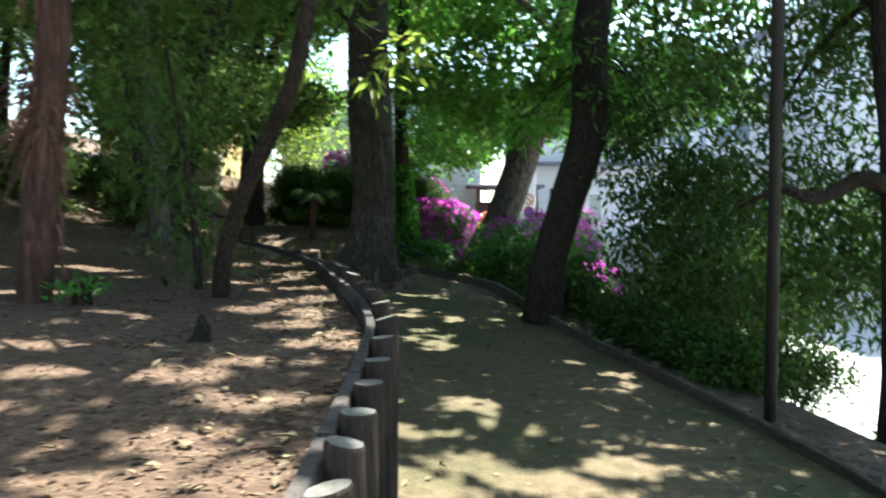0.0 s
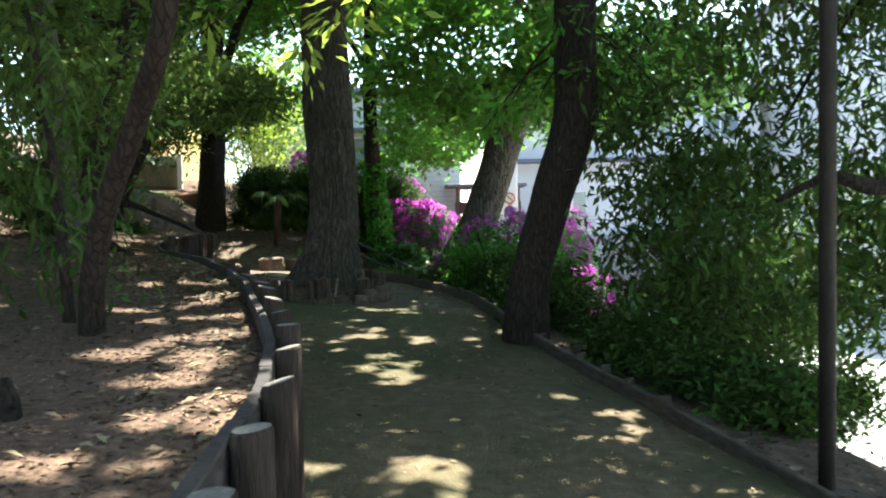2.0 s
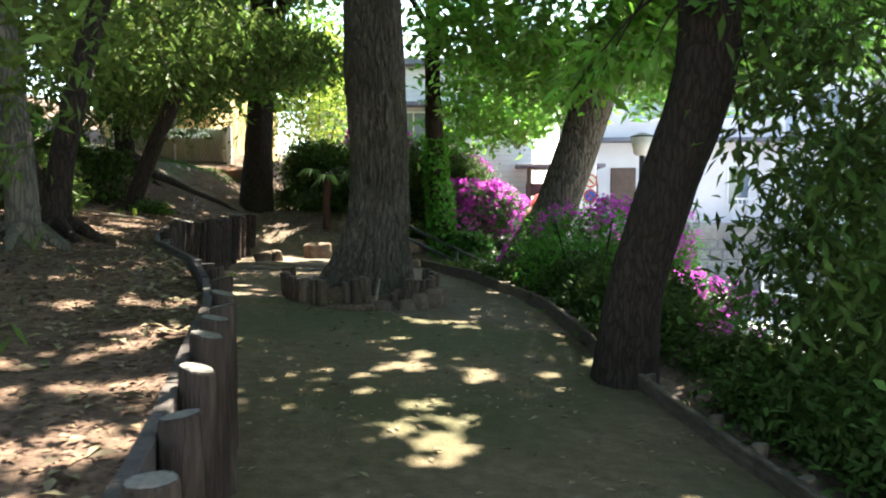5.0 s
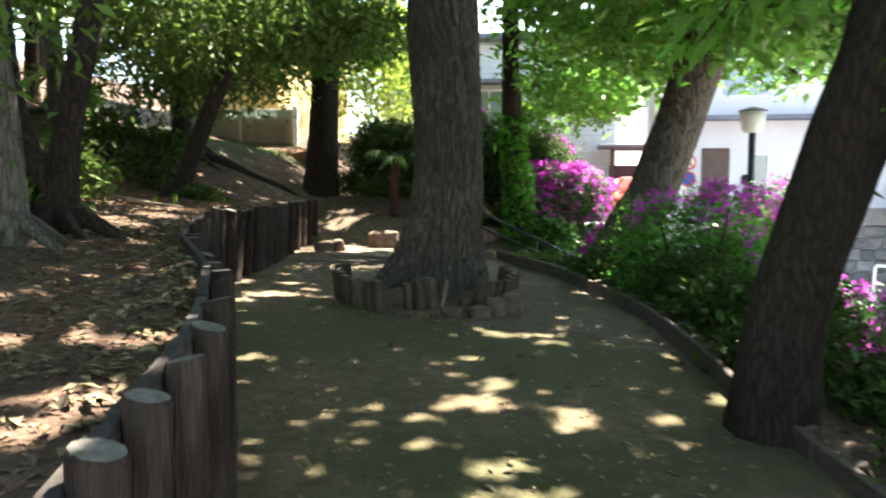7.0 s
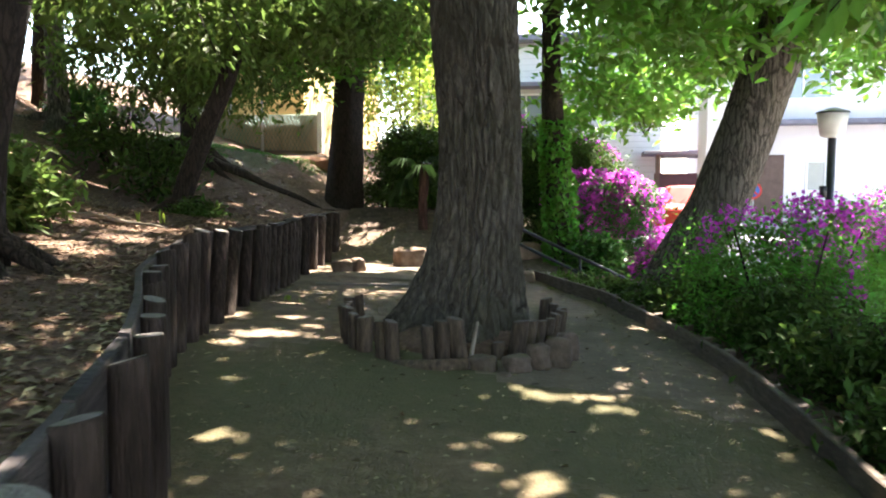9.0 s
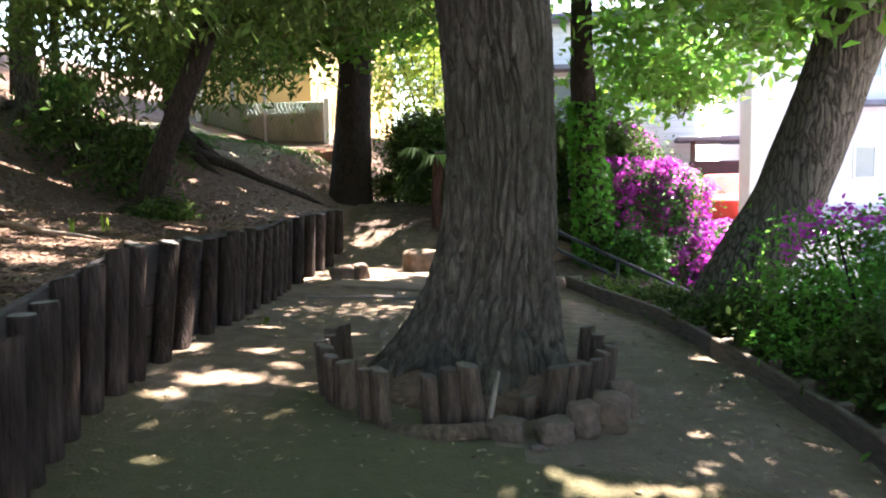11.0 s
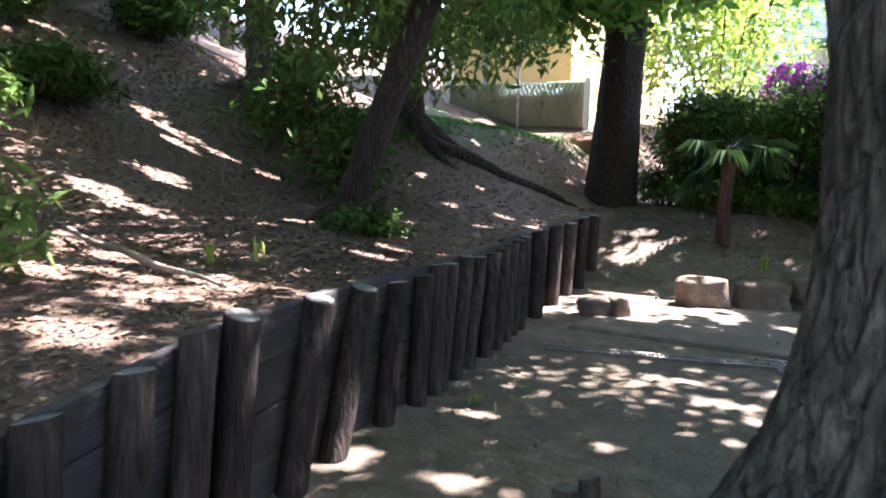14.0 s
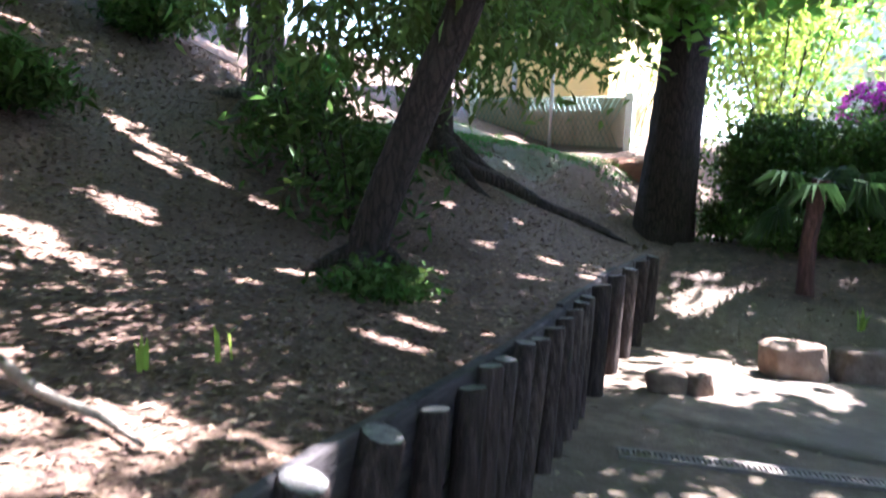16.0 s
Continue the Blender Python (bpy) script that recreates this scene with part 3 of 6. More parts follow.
def simple_tree(name, base, line, radii, bark, label, blobs=(), leaf=None, length=0.13, width=0.05, per=22, spread=0.3, ends=(), sides=20, rings=40,
                ridge=0.0, ridges=14, seed=1, droop=0.4, roots=0, group=""):
    t = tree(name, base, label, "tree", group)
    trunk("trunk", rel(line, base), radii, bark, t, sides, rings, ridge, seed=seed * 3.1, ridges=ridges)
    for k in range(roots):
        a = 2 * math.pi * k / roots + seed
        r0 = radii[0]
        pts = []
        for f in (0.3, 0.9, 1.6, 2.6, 3.6):
            x, y = base[0] + math.cos(a + 0.1 * f) * r0 * f, base[1] + math.sin(a + 0.1 * f) * r0 * f
            pts.append((x - base[0], y - base[1], land_z(x, y) - base[2] + max(-0.06, 0.2 - 0.085 * f)))
        trunk("root", pts, (r0 * 0.35, r0 * 0.3, r0 * 0.2, r0 * 0.1), bark, t, 8, 14, 0, 0.2, seed=k)
    if ends:
        crown_limbs(t, base, line[-2], ends, radii[-1] * 0.8, bark, seed)
    if blobs:
        c = clumps(blobs, spread, per, seed)
        ob = leaves("crown", c, length, width, leaf, None, droop, seed=seed)
        ob.location = -Vector(base)
        ob.parent = t
    return t


# ---- log retaining wall ----
# along the wall: foot, lean of the top along it, height over the boards
POSTS = ([(y, 0.02, 0.03) for y in (-2.6, -2.2, -1.8, -1.4, -1.0, -0.6, -0.2, 0.2, 0.6, 0.95, 1.3, 1.62, 1.92, 2.23, 2.55, 2.92, 3.36, 3.84, 4.42, 4.9, 5.3)]
         + [(5.7, 0.02, 0.04), (6.11, 0.01, 0.045), (6.44, 0.02, 0.035), (6.82, 0.03, 0.02), (7.34, 0.03, -0.01), (7.7, 0.03, 0.0), (8.3, 0.02, -0.02), (8.74, 0.02, -0.03), (9.15, 0.04, -0.04), (9.55, 0.03, -0.05), (9.92, 0.04, -0.05), (10.25, 0.03, -0.04), (10.5, 0.04, -0.04)]
         + [(10.72, 0.08, 0.01), (11.06, 0.1, 0.005), (11.34, 0.1, 0.03), (11.57, 0.1, 0.03), (11.99, 0.23, 0.0), (12.34, 0.28, -0.01), (12.82, 0.15, -0.03), (13.2, 0.09, -0.03), (13.45, 0.05, 0.01), (13.55, 0.15, -0.02), (13.8, 0.2, 0.0), (14.05, 0.22, -0.03),
            (14.44, 0.18, -0.04), (14.72, 0.17, -0.03), (15.0, 0.16, -0.03), (15.2, 0.2, -0.02), (15.43, 0.17, -0.02), (16.03, 0.12, -0.01), (16.71, 0.14, -0.02), (17.3, 0.2, -0.03), (17.9, 0.2, -0.02), (18.54, 0.12, -0.02)])


def log_bm(r, h, lean_x, lean_y, top_tilt, sides=12, seed=0.0):
    bm = bmesh.new()
    rings = []
    levels = (-0.15, 0.0, 0.2 * h, 0.45 * h, 0.7 * h, h - 0.012, h)
    for i, z in enumerate(levels):
        ring = []
        for k in range(sides):
            a = 2 * math.pi * k / sides
            rr = r * (1 + 0.10 * noise.noise(Vector((math.cos(a) * 2 + seed, math.sin(a) * 2, z * 3)))) * (0.9 if i == len(levels) - 1 else 1)
            dz = top_tilt * math.cos(a) * r if i >= len(levels) - 2 else 0
            ring.append(bm.verts.new((rr * math.cos(a) + lean_x * z, rr * math.sin(a) + lean_y * z, z + dz)))
        rings.append(ring)
    for a, b in zip(rings, rings[1:]):
        for k in range(sides):
            f = bm.faces.new((a[k], a[(k + 1) % sides], b[(k + 1) % sides], b[k]))
            f.smooth = True
    bm.faces.new(rings[0][::-1])
    bm.faces.new(rings[-1]).material_index = 1
    return bm


def log_post(name, parent, at, r, h, lean=(0, 0), tilt=0.2, mat=None, seed=0.0):
    ob = part(name, log_bm(r, h, lean[0], lean[1], tilt, seed=seed), mat or M_LOG, parent)
    ob.data.materials.append(M_STAKETOP if mat else M_LOGTOP)
    ob.location = at
    return ob


def retaining_wall():
    w = empty("log_retaining_wall", (0, 0, 0), "dark weathered log posts holding back horizontal planks", "retaining wall", kind="structure")
    r = random.Random(3)
    for i, (y, lean_y, over) in enumerate(POSTS):
        x = float(wall_x(y)) + 0.08
        z = float(path_z(x, y))
        h = float(wall_top(y + lean_y)) - z + over + r.uniform(-0.008, 0.008)
        run = (float(wall_x(y + lean_y)) - float(wall_x(y))) / h
        girth = r.uniform(0.052, 0.058) if y < 7 else r.uniform(0.06, 0.068) if y < 12.7 else r.uniform(0.05, 0.056) if y < 15.6 else 0.07
        log_post("post", w, (x, y, z), girth, h, (run, lean_y / h), r.uniform(-0.25, 0.25), seed=i * 1.7)
    # three courses of boards, each about a metre and a half long
    cuts = np.arange(-2.9, 18.9, 0.72)
    for c in range(4):
        for j in range(len(cuts) - 1):
            y0, y1 = cuts[j] + 0.004, cuts[j + 1] - 0.004
            n = 4
            verts, faces = [], []
            jit, lift = r.uniform(-0.006, 0.006), (r.uniform(-0.012, 0.012) if c == 3 else 0)
            for k in range(n + 1):
                y = y0 + (y1 - y0) * k / n
                x = float(wall_x(y)) + jit
                zb, zt = float(path_z(x, y)) - 0.03, float(wall_top(y)) - 0.005
                a, b = zb + (zt - zb) * c / 4 + 0.004, zb + (zt - zb) * (c + 1) / 4 - 0.004 + lift
                verts += [(x - 0.022, y, a), (x + 0.022, y, a), (x + 0.022, y, b - 0.006), (x + 0.016, y, b), (x - 0.022, y, b)]
            for k in range(n):
                for q in range(5):
                    q2 = (q + 1) % 5
                    faces.append((k * 5 + q, k * 5 + q2, (k + 1) * 5 + q2, (k + 1) * 5 + q))
            faces += [(4, 3, 2, 1, 0), tuple(n * 5 + q for q in range(5))]
            raw("plank", verts, faces, M_PLANK, w)


def path_kerb():
    k = empty("board_kerb", (0, 0, 0), "low worn wooden board edging with round stakes behind", "kerb", kind="structure")
    r = random.Random(4)
    cuts = np.arange(-2.5, 17.6, 1.25)
    for j in range(len(cuts) - 1):
        verts, faces = [], []
        jit = r.uniform(-0.008, 0.008)
        n = 5
        for i in range(n + 1):
            y = cuts[j] + 0.003 + (cuts[j + 1] - cuts[j] - 0.006) * i / n
            x = float(kerb_x(y)) + jit
            z = float(path_z(x, y))
            hh = 0.07 + 0.01 * math.sin(y * 1.3) + 0.065 * min(1, max(0, (y - 6) / 3))
            verts += [(x - 0.02, y, z - 0.12), (x + 0.02, y, z - 0.25), (x + 0.02, y, z + hh), (x - 0.012, y, z + hh), (x - 0.02, y, z + hh - 0.008)]
        for i in range(n):
            for q in range(5):
                q2 = (q + 1) % 5
                faces.append((i * 5 + q, (i + 1) * 5 + q, (i + 1) * 5 + q2, i * 5 + q2))
        faces += [(0, 1, 2, 3, 4), tuple(n * 5 + q for q in (4, 3, 2, 1, 0))]
        raw("kerb_board", verts, faces, M_KERB, k)
    y, i = -2.2, 0
    while y < 17:
        x = float(kerb_x(y)) + 0.065
        z = float(path_z(x, y))
        log_post("stake", k, (x, y, z - 0.2), 0.043, 0.28 + 0.06 * min(1, max(0, (y - 6) / 3)) + r.uniform(-0.02, 0.01), (r.uniform(-0.05, 0.05), 0), 0.15, M_STAKE, seed=i)
        y += 0.44 + r.uniform(-0.05, 0.05)
        i += 1


def stone(name, at, size, turn, label, seed, mat=None, group=""):
    bm = bmesh.new()
    bmesh.ops.create_icosphere(bm, subdivisions=3, radius=1)
    for v in bm.verts:
        p = v.co.copy()
        p = Vector([math.copysign(abs(c) ** 0.42, c) for c in p])
        p *= 0.82 + 0.2 * noise.noise(p * 1.1 + Vector((seed, 0, 0))) + 0.06 * noise.noise(p * 4 + Vector((seed, 0, 0)))
        v.co = Vector((p.x * size[0] / 2, p.y * size[1] / 2, (p.z * 0.5 + 0.42) * size[2]))
    for f in bm.faces:
        f.smooth = True
    ob = part(name, bm, mat or M_STONE)
    ob.matrix_world = pose(*at, 0, 0, turn)
    return tagged(ob, label, "stone", group)


# ---- the oak in its ring of stakes ----
A = (-1.12, 12.3, 0.5)


def oak():
    t = tree("oak_tree", A, "large leaning-buttressed oak with deeply ridged grey bark")
    line = bend([(-1.2, 12.3, 0.3), (-1.12, 12.3, 0.9), (-1.055, 12.3, 1.6), (-1.075, 12.3, 2.3), (-1.12, 12.3, 3.2), (-1.15, 12.4, 4.6), (-1.0, 12.6, 6.5), (-0.9, 12.8, 9.0)], 400)
    levels = np.concatenate([np.arange(0.3, 3.9, 0.0125), np.arange(3.9, 9.0, 0.1)])
    pts = np.stack([np.interp(levels, line[:, 2], line[:, 0]), np.interp(levels, line[:, 2], line[:, 1]), levels], 1)
    verts, faces = [], []
    sides = 300
    for p in pts:
        z = p[2]
        r = float(np.interp(z, (0.3, 0.6, 0.9, 1.2, 1.6, 2.2, 3.0, 5.0, 9.0), (0.55, 0.45, 0.38, 0.335, 0.31, 0.303, 0.325, 0.28, 0.15)))
        flare = math.exp(-max(0, z - 0.45) * 2.2)
        for k in range(sides):
            a = 2 * math.pi * k / sides
            c, n = math.cos(a), math.sin(a)
            lobes = 1.05 * max(0, math.cos(a - math.radians(190))) ** 4 + 0.6 * max(0, math.cos(a + math.radians(82))) ** 8 + 0.12 * max(0, math.cos(3 * a + 0.6)) + 0.08 * math.cos(5 * a)
            sway = noise.noise(Vector((c * 2.2, n * 2.2, z * 2.6)))
            q = Vector((c * 6.3 + sway * 0.9, n * 6.3 + sway * 0.9, z * 2.7 + 0.9 * noise.noise(Vector((c * 4, n * 4, z * 1.1 + 9)))))
            near = noise.voronoi(q)[0]
            gap = min(1.0, (near[1] - near[0]) / 0.24)
            rough = noise.noise(Vector((c * 30, n * 30, z * 22)))
            rr = r * (1 + lobes * flare) + 0.046 * (gap * gap * (3 - 2 * gap) - 0.75) + 0.009 * rough + 0.01 * sway
            verts.append((p[0] + rr * c - A[0], p[1] + rr * n - A[1], z - A[2]))
    for i in range(len(pts) - 1):
        for k in range(sides):
            k2 = (k + 1) % sides
            faces.append((i * sides + k, i * sides + k2, (i + 1) * sides + k2, (i + 1) * sides + k))
    raw("trunk", verts, faces, M_OAK, t, smooth=True)
    crown_limbs(t, A, (-1.15, 12.4, 4.8), [(-3.5, 11, 7.2), (1.5, 11.2, 7.5), (-1.5, 14.8, 7.5), (0.4, 9.3, 7.0), (-3.2, 14.2, 7.8)], 0.11, M_BARK, 7)
    c = clumps([(-1, 12.3, 8.0, 4.6, 4.2, 1.8, 1000)], 0.32, 22, 17)
    ob = leaves("crown", c, 0.21, 0.1, M_LEAF, None, seed=17)
    ob.location = -Vector(A)
    ob.parent = t


def tree_guard():
    ring = empty("log_stake_ring", (-1.2, 12.3, 0.55), "ring of short uneven log stakes round the oak's foot", "tree guard")
    r = random.Random(8)
    spots = [(-1.92, 11.66, 0.27, 0.05), (-1.85, 11.55, 0.25, 0.045), (-1.76, 11.5, 0.24, 0.06), (-1.6, 11.37, 0.25, 0.04), (-1.51, 11.34, 0.26, 0.05), (-1.27, 11.4, 0.24, 0.045), (-1.18, 11.43, 0.27, 0.058), (-1.07, 11.48, 0.29, 0.062),
             (-0.83, 11.62, 0.12, 0.045), (-0.71, 11.67, 0.27, 0.062), (-0.64, 11.79, 0.26, 0.042), (-0.58, 11.88, 0.25, 0.04), (-0.53, 12.0, 0.25, 0.038), (-0.5, 12.13, 0.27, 0.045), (-0.45, 12.25, 0.28, 0.045), (-0.46, 12.38, 0.28, 0.045),
             (-0.53, 12.58, 0.28, 0.042), (-0.6, 12.74, 0.3, 0.05), (-2.0, 11.84, 0.26, 0.048), (-2.05, 12.02, 0.25, 0.04), (-2.06, 12.16, 0.27, 0.046), (-2.04, 12.3, 0.27, 0.04)]
    for i, (x, y, h, girth) in enumerate(spots):
        z = float(path_z(x, y))
        ln = (x + 1.2) * 0.06 + (0.12 if 8 < i < 14 else -0.12 if i == 7 else r.uniform(-0.07, 0.07))
        log_post("log_stake", ring, (x + 1.2, y - 12.3, z - 0.55), girth, h, (ln, r.uniform(-0.06, 0.06)), r.uniform(-0.3, 0.3), M_STAKE, seed=i * 2.3)
    trunk("edge_log", [(-0.28, -1.02, -0.02), (-0.02, -1.06, 0.0), (0.22, -1.0, 0.02)], (0.045, 0.05, 0.04), M_STAKE, ring, 12, 14, 0.004, 0.25, label="half-buried mossy log")
    # packed soil inside the ring
    bm = bmesh.new()
    bmesh.ops.create_uvsphere(bm, u_segments=24, v_segments=10, radius=1)
    for v in bm.verts:
        v.co = Vector((v.co.x * 0.8, v.co.y * 0.8, v.co.z * 0.16 * (1 + 0.4 * noise.noise(v.co * 3))))
    for f in bm.faces:
        f.smooth = True
    ob = part("soil_mound", bm, M_LITTER)
    ob.location = (-1.25, 12.35, 0.55)
    tagged(ob, "mounded bare soil round the oak's roots", "soil", kind="structure")
    for i, (x, y, s) in enumerate([(-0.88, 11.33, (0.22, 0.18, 0.13)), (-0.66, 11.35, (0.21, 0.18, 0.15)), (-0.53, 11.47, (0.16, 0.17, 0.22)), (-0.4, 11.55, (0.13, 0.22, 0.27)), (-0.36, 11.8, (0.12, 0.2, 0.26)), (-0.72, 11.2, (0.1, 0.08, 0.05))]):
        stone("stone", (x, y, float(path_z(x, y)) - 0.02), s, 30 * i, "small brown broken stone beside the stake ring", i * 3.3, M_BROKEN, group="stones at the oak")
    trunk("dead_stick", [(-0.98, 11.3, 0.5), (-0.955, 11.34, 0.68), (-0.93, 11.37, 0.84)], (0.016, 0.015, 0.011), M_DEADWOOD, None, 7, 8)
    tagged(bpy.data.objects["dead_stick"], "thin dead stick leaning on the stakes", "stick")


retaining_wall()
path_kerb()
oak()
tree_guard()

# ---- the other trees ----
simple_tree("leaning_tree", (1.18, 9.15, 0.2), [(1.12, 9.15, -0.1), (1.16, 9.15, 0.5), (1.22, 9.15, 1.05), (1.41, 9.1, 1.75), (1.64, 9.05, 2.5), (1.66, 9.05, 3.6), (1.9, 9, 5), (2.2, 9, 7)],
            (0.27, 0.225, 0.195, 0.19, 0.205, 0.205, 0.16, 0.1), M_BARKD, "dark-barked tree leaning over the board kerb",
            [(2.4, 9.2, 7.4, 4.2, 3.8, 1.5, 950), (2.6, 10.0, 4.6, 1.8, 1.6, 0.7, 60)], M_LEAF, 0.21, 0.1, ends=[(4.5, 8, 7), (0.5, 10.5, 7), (3, 12, 7.2)], sides=48, rings=90, ridge=0.005, seed=2)
simple_tree("slanting_oak", (0.5, 15.9, 0.1), [(0.32, 15.9, -0.15), (0.58, 15.9, 0.4), (0.9, 15.9, 1.05), (1.2, 15.9, 1.65), (1.78, 15.9, 3.35), (2.3, 15.7, 5), (2.8, 15.6, 7)],
            (0.44, 0.37, 0.335, 0.32, 0.31, 0.25, 0.13), M_BARK, "slanting oak with ridged grey bark above the bank",
            [(2.4, 16, 7.6, 4.2, 4.0, 1.6, 950), (1.2, 15.2, 4.3, 2.3, 1.6, 1.1, 200), (3.4, 14.2, 3.9, 1.8, 1.6, 0.8, 220), (2.2, 17.5, 4.0, 2.4, 1.3, 0.9, 150)], M_LEAF, 0.21, 0.1,
            ends=[(4.5, 14, 6.4), (0.2, 15, 6.0), (3.2, 18, 7), (3.4, 14.2, 4.2)], sides=60, rings=110, ridge=0.006, seed=3)
# leaf mass at y 23.8 is added beyond the crown to shade the turf
simple_tree("cypress_like_tree", (-5.0, 20.5, 1.2), [(-5.0, 20.5, 0.9), (-4.95, 20.5, 1.6), (-4.88, 20.5, 2.6), (-4.8, 20.5, 4.5), (-4.75, 20.5, 8)],
            (0.46, 0.37, 0.31, 0.27, 0.18), M_BARKD, "straight dark-barked tree with ivy at its foot", [(-4.8, 20.5, 7.6, 4, 3.6, 1.7, 650), (-5.6, 23.8, 8.0, 2.8, 1.6, 0.9, 300), (-4.3, 19.7, 4.4, 1.5, 0.9, 0.6, 90), (-5.4, 19.6, 4.2, 1.0, 0.8, 0.5, 50)], M_LEAF, 0.22, 0.11,
            ends=[(-7, 19.5, 7), (-3, 19, 7), (-4.4, 23, 7)], sides=40, rings=70, ridge=0.012, seed=4)
simple_tree("young_leaning_tree", (-4.98, 14.75, 1.45), [(-4.86, 14.7, 1.2), (-4.98, 14.72, 1.55), (-4.9, 14.75, 1.9), (-4.64, 14.8, 2.55), (-4.42, 14.85, 3.1), (-4.2, 14.9, 4.0), (-4.0, 15, 5.5)],
            (0.16, 0.125, 0.115, 0.11, 0.105, 0.09, 0.05), M_BARKD, "slim smooth-barked tree leaning on the hillside", [(-4.4, 14.4, 3.75, 1.8, 1.2, 0.6, 300), (-5.7, 15.4, 3.5, 1.2, 1.2, 0.85, 170), (-3.3, 15.2, 3.8, 1.3, 1.0, 0.5, 170), (-5.2, 16.6, 3.2, 0.8, 0.7, 0.6, 50)],
            M_LEAFM, 0.15, 0.05, spread=0.24, ends=[(-5.6, 15.5, 4.2), (-3.2, 15.3, 4.4), (-4.6, 13.6, 4.2), (-5.5, 14.2, 4.3)], sides=24, rings=50, ridge=0.004, seed=5, droop=0.9, roots=5)
simple_tree("pale_trunk_tree", (-3.22, 9.1, 1.25), [(-3.2, 9.1, 1.1), (-3.23, 9.1, 1.6), (-3.3, 9.1, 2.6), (-3.42, 9.1, 4.0), (-3.5, 9.2, 6.5)], (0.15, 0.11, 0.1, 0.09, 0.06), M_BARKG,
            "slim tree with pale grey fissured bark", [(-3.6, 9.4, 6.8, 3.2, 3.0, 1.4, 420)], M_LEAF, 0.21, 0.1, ends=[(-5, 8.5, 6.5), (-2, 10.5, 6.6)], sides=30, rings=60, ridge=0.008, seed=6, roots=5)
t2 = simple_tree("forked_tree", (-3.4, 9.85, 1.3), [(-3.4, 9.85, 1.1), (-3.38, 9.85, 1.6), (-3.3, 9.85, 2.1), (-3.12, 9.85, 2.8), (-2.9, 9.9, 3.6), (-2.6, 10.1, 5.5)], (0.17, 0.11, 0.09, 0.085, 0.08, 0.05), M_BARKD,
                 "forked dark-barked tree with exposed spreading roots", [(-3.7, 10.6, 3.6, 1.6, 1.2, 0.6, 90), (-2.8, 10.4, 6.3, 2.6, 2.6, 1.2, 300)], M_LEAFM, 0.17, 0.06, ends=[(-4.6, 10.8, 4.0), (-1.6, 11, 6)],
                 sides=24, rings=50, ridge=0.006, seed=7, roots=8)
trunk("limb", rel([(-3.4, 9.85, 1.55), (-3.7, 9.85, 2.1), (-3.85, 9.9, 3.0), (-4.1, 10, 4.2)], (-3.4, 9.85, 1.3)), (0.09, 0.075, 0.065, 0.04), M_BARKD, t2, 14, 24, 0.004)
simple_tree("twin_stem_tree", (-1.58, 5.5, 0.95), [(-1.55, 5.55, 0.8), (-1.49, 5.4, 1.2), (-1.33, 5.2, 1.6), (-1.08, 4.95, 2.0), (-0.85, 4.68, 2.4), (-0.68, 4.5, 3.2), (-0.55, 4.4, 4.5)],
            (0.075, 0.06, 0.053, 0.05, 0.048, 0.042, 0.03), M_BARKD, "slim dark leaning stem among hanging evergreen leaves",
            [(-2.3, 6.6, 2.7, 0.9, 0.9, 0.6, 52), (-2.9, 7.8, 2.6, 0.9, 0.9, 0.7, 40), (-3.4, 7.4, 3.5, 1.1, 1.0, 0.6, 70), (-1.6, 6.0, 3.5, 1.4, 1.2, 0.5, 110), (-0.9, 6.6, 3.9, 1.3, 1.2, 0.5, 90)], M_LEAFM, 0.11, 0.042, spread=0.24,
            ends=[(-2.4, 6.2, 3.3), (-0.4, 6.2, 3.9), (-1.6, 6.6, 4.0)], sides=18, rings=40, seed=8, droop=0.7)
simple_tree("bushy_sapling", (-1.75, 5.75, 0.95), [(-1.75, 5.75, 0.8), (-1.78, 5.75, 1.4), (-1.9, 5.9, 2.0), (-2.1, 6.1, 2.8)], (0.035, 0.03, 0.025, 0.012), M_BARKD, "dark sapling with narrow hanging leaves",
            [(-1.95, 5.9, 2.0, 0.4, 0.35, 0.5, 20), (-1.85, 5.85, 1.35, 0.25, 0.22, 0.3, 7)], M_LEAFD, 0.12, 0.03, spread=0.16, sides=10, rings=20, seed=9, droop=1.3)
simple_tree("shaggy_red_trunk", (-2.48, 4.85, 0.9), [(-2.5, 4.85, 0.75), (-2.46, 4.85, 1.4), (-2.4, 4.85, 2.0), (-2.33, 4.85, 2.8), (-2.2, 4.9, 4.5)], (0.105, 0.1, 0.1, 0.095, 0.06), M_BARKR,
            "reddish shaggy trunk with peeling bark", [(-2.5, 5.7, 4.6, 1.6, 1.6, 0.8, 150)], M_LEAFD, 0.16, 0.05, ends=[(-3.2, 5, 4.6), (-1.4, 5.6, 4.6)], sides=28, rings=60, ridge=0.012, seed=10)
simple_tree("hillside_tree", (-8.6, 17.4, 2.5), [(-8.6, 17.4, 2.2), (-8.6, 17.4, 3.2), (-8.65, 17.4, 4.4), (-8.7, 17.4, 7.5)], (0.24, 0.16, 0.14, 0.09), M_BARK, "straight tree on the upper hillside",
            [(-8.4, 17.6, 7.2, 3.8, 3.6, 1.5, 480)], M_LEAF, 0.22, 0.11, ends=[(-10, 16.5, 7), (-7, 18.8, 7)], sides=30, rings=50, ridge=0.01, seed=11, roots=4)
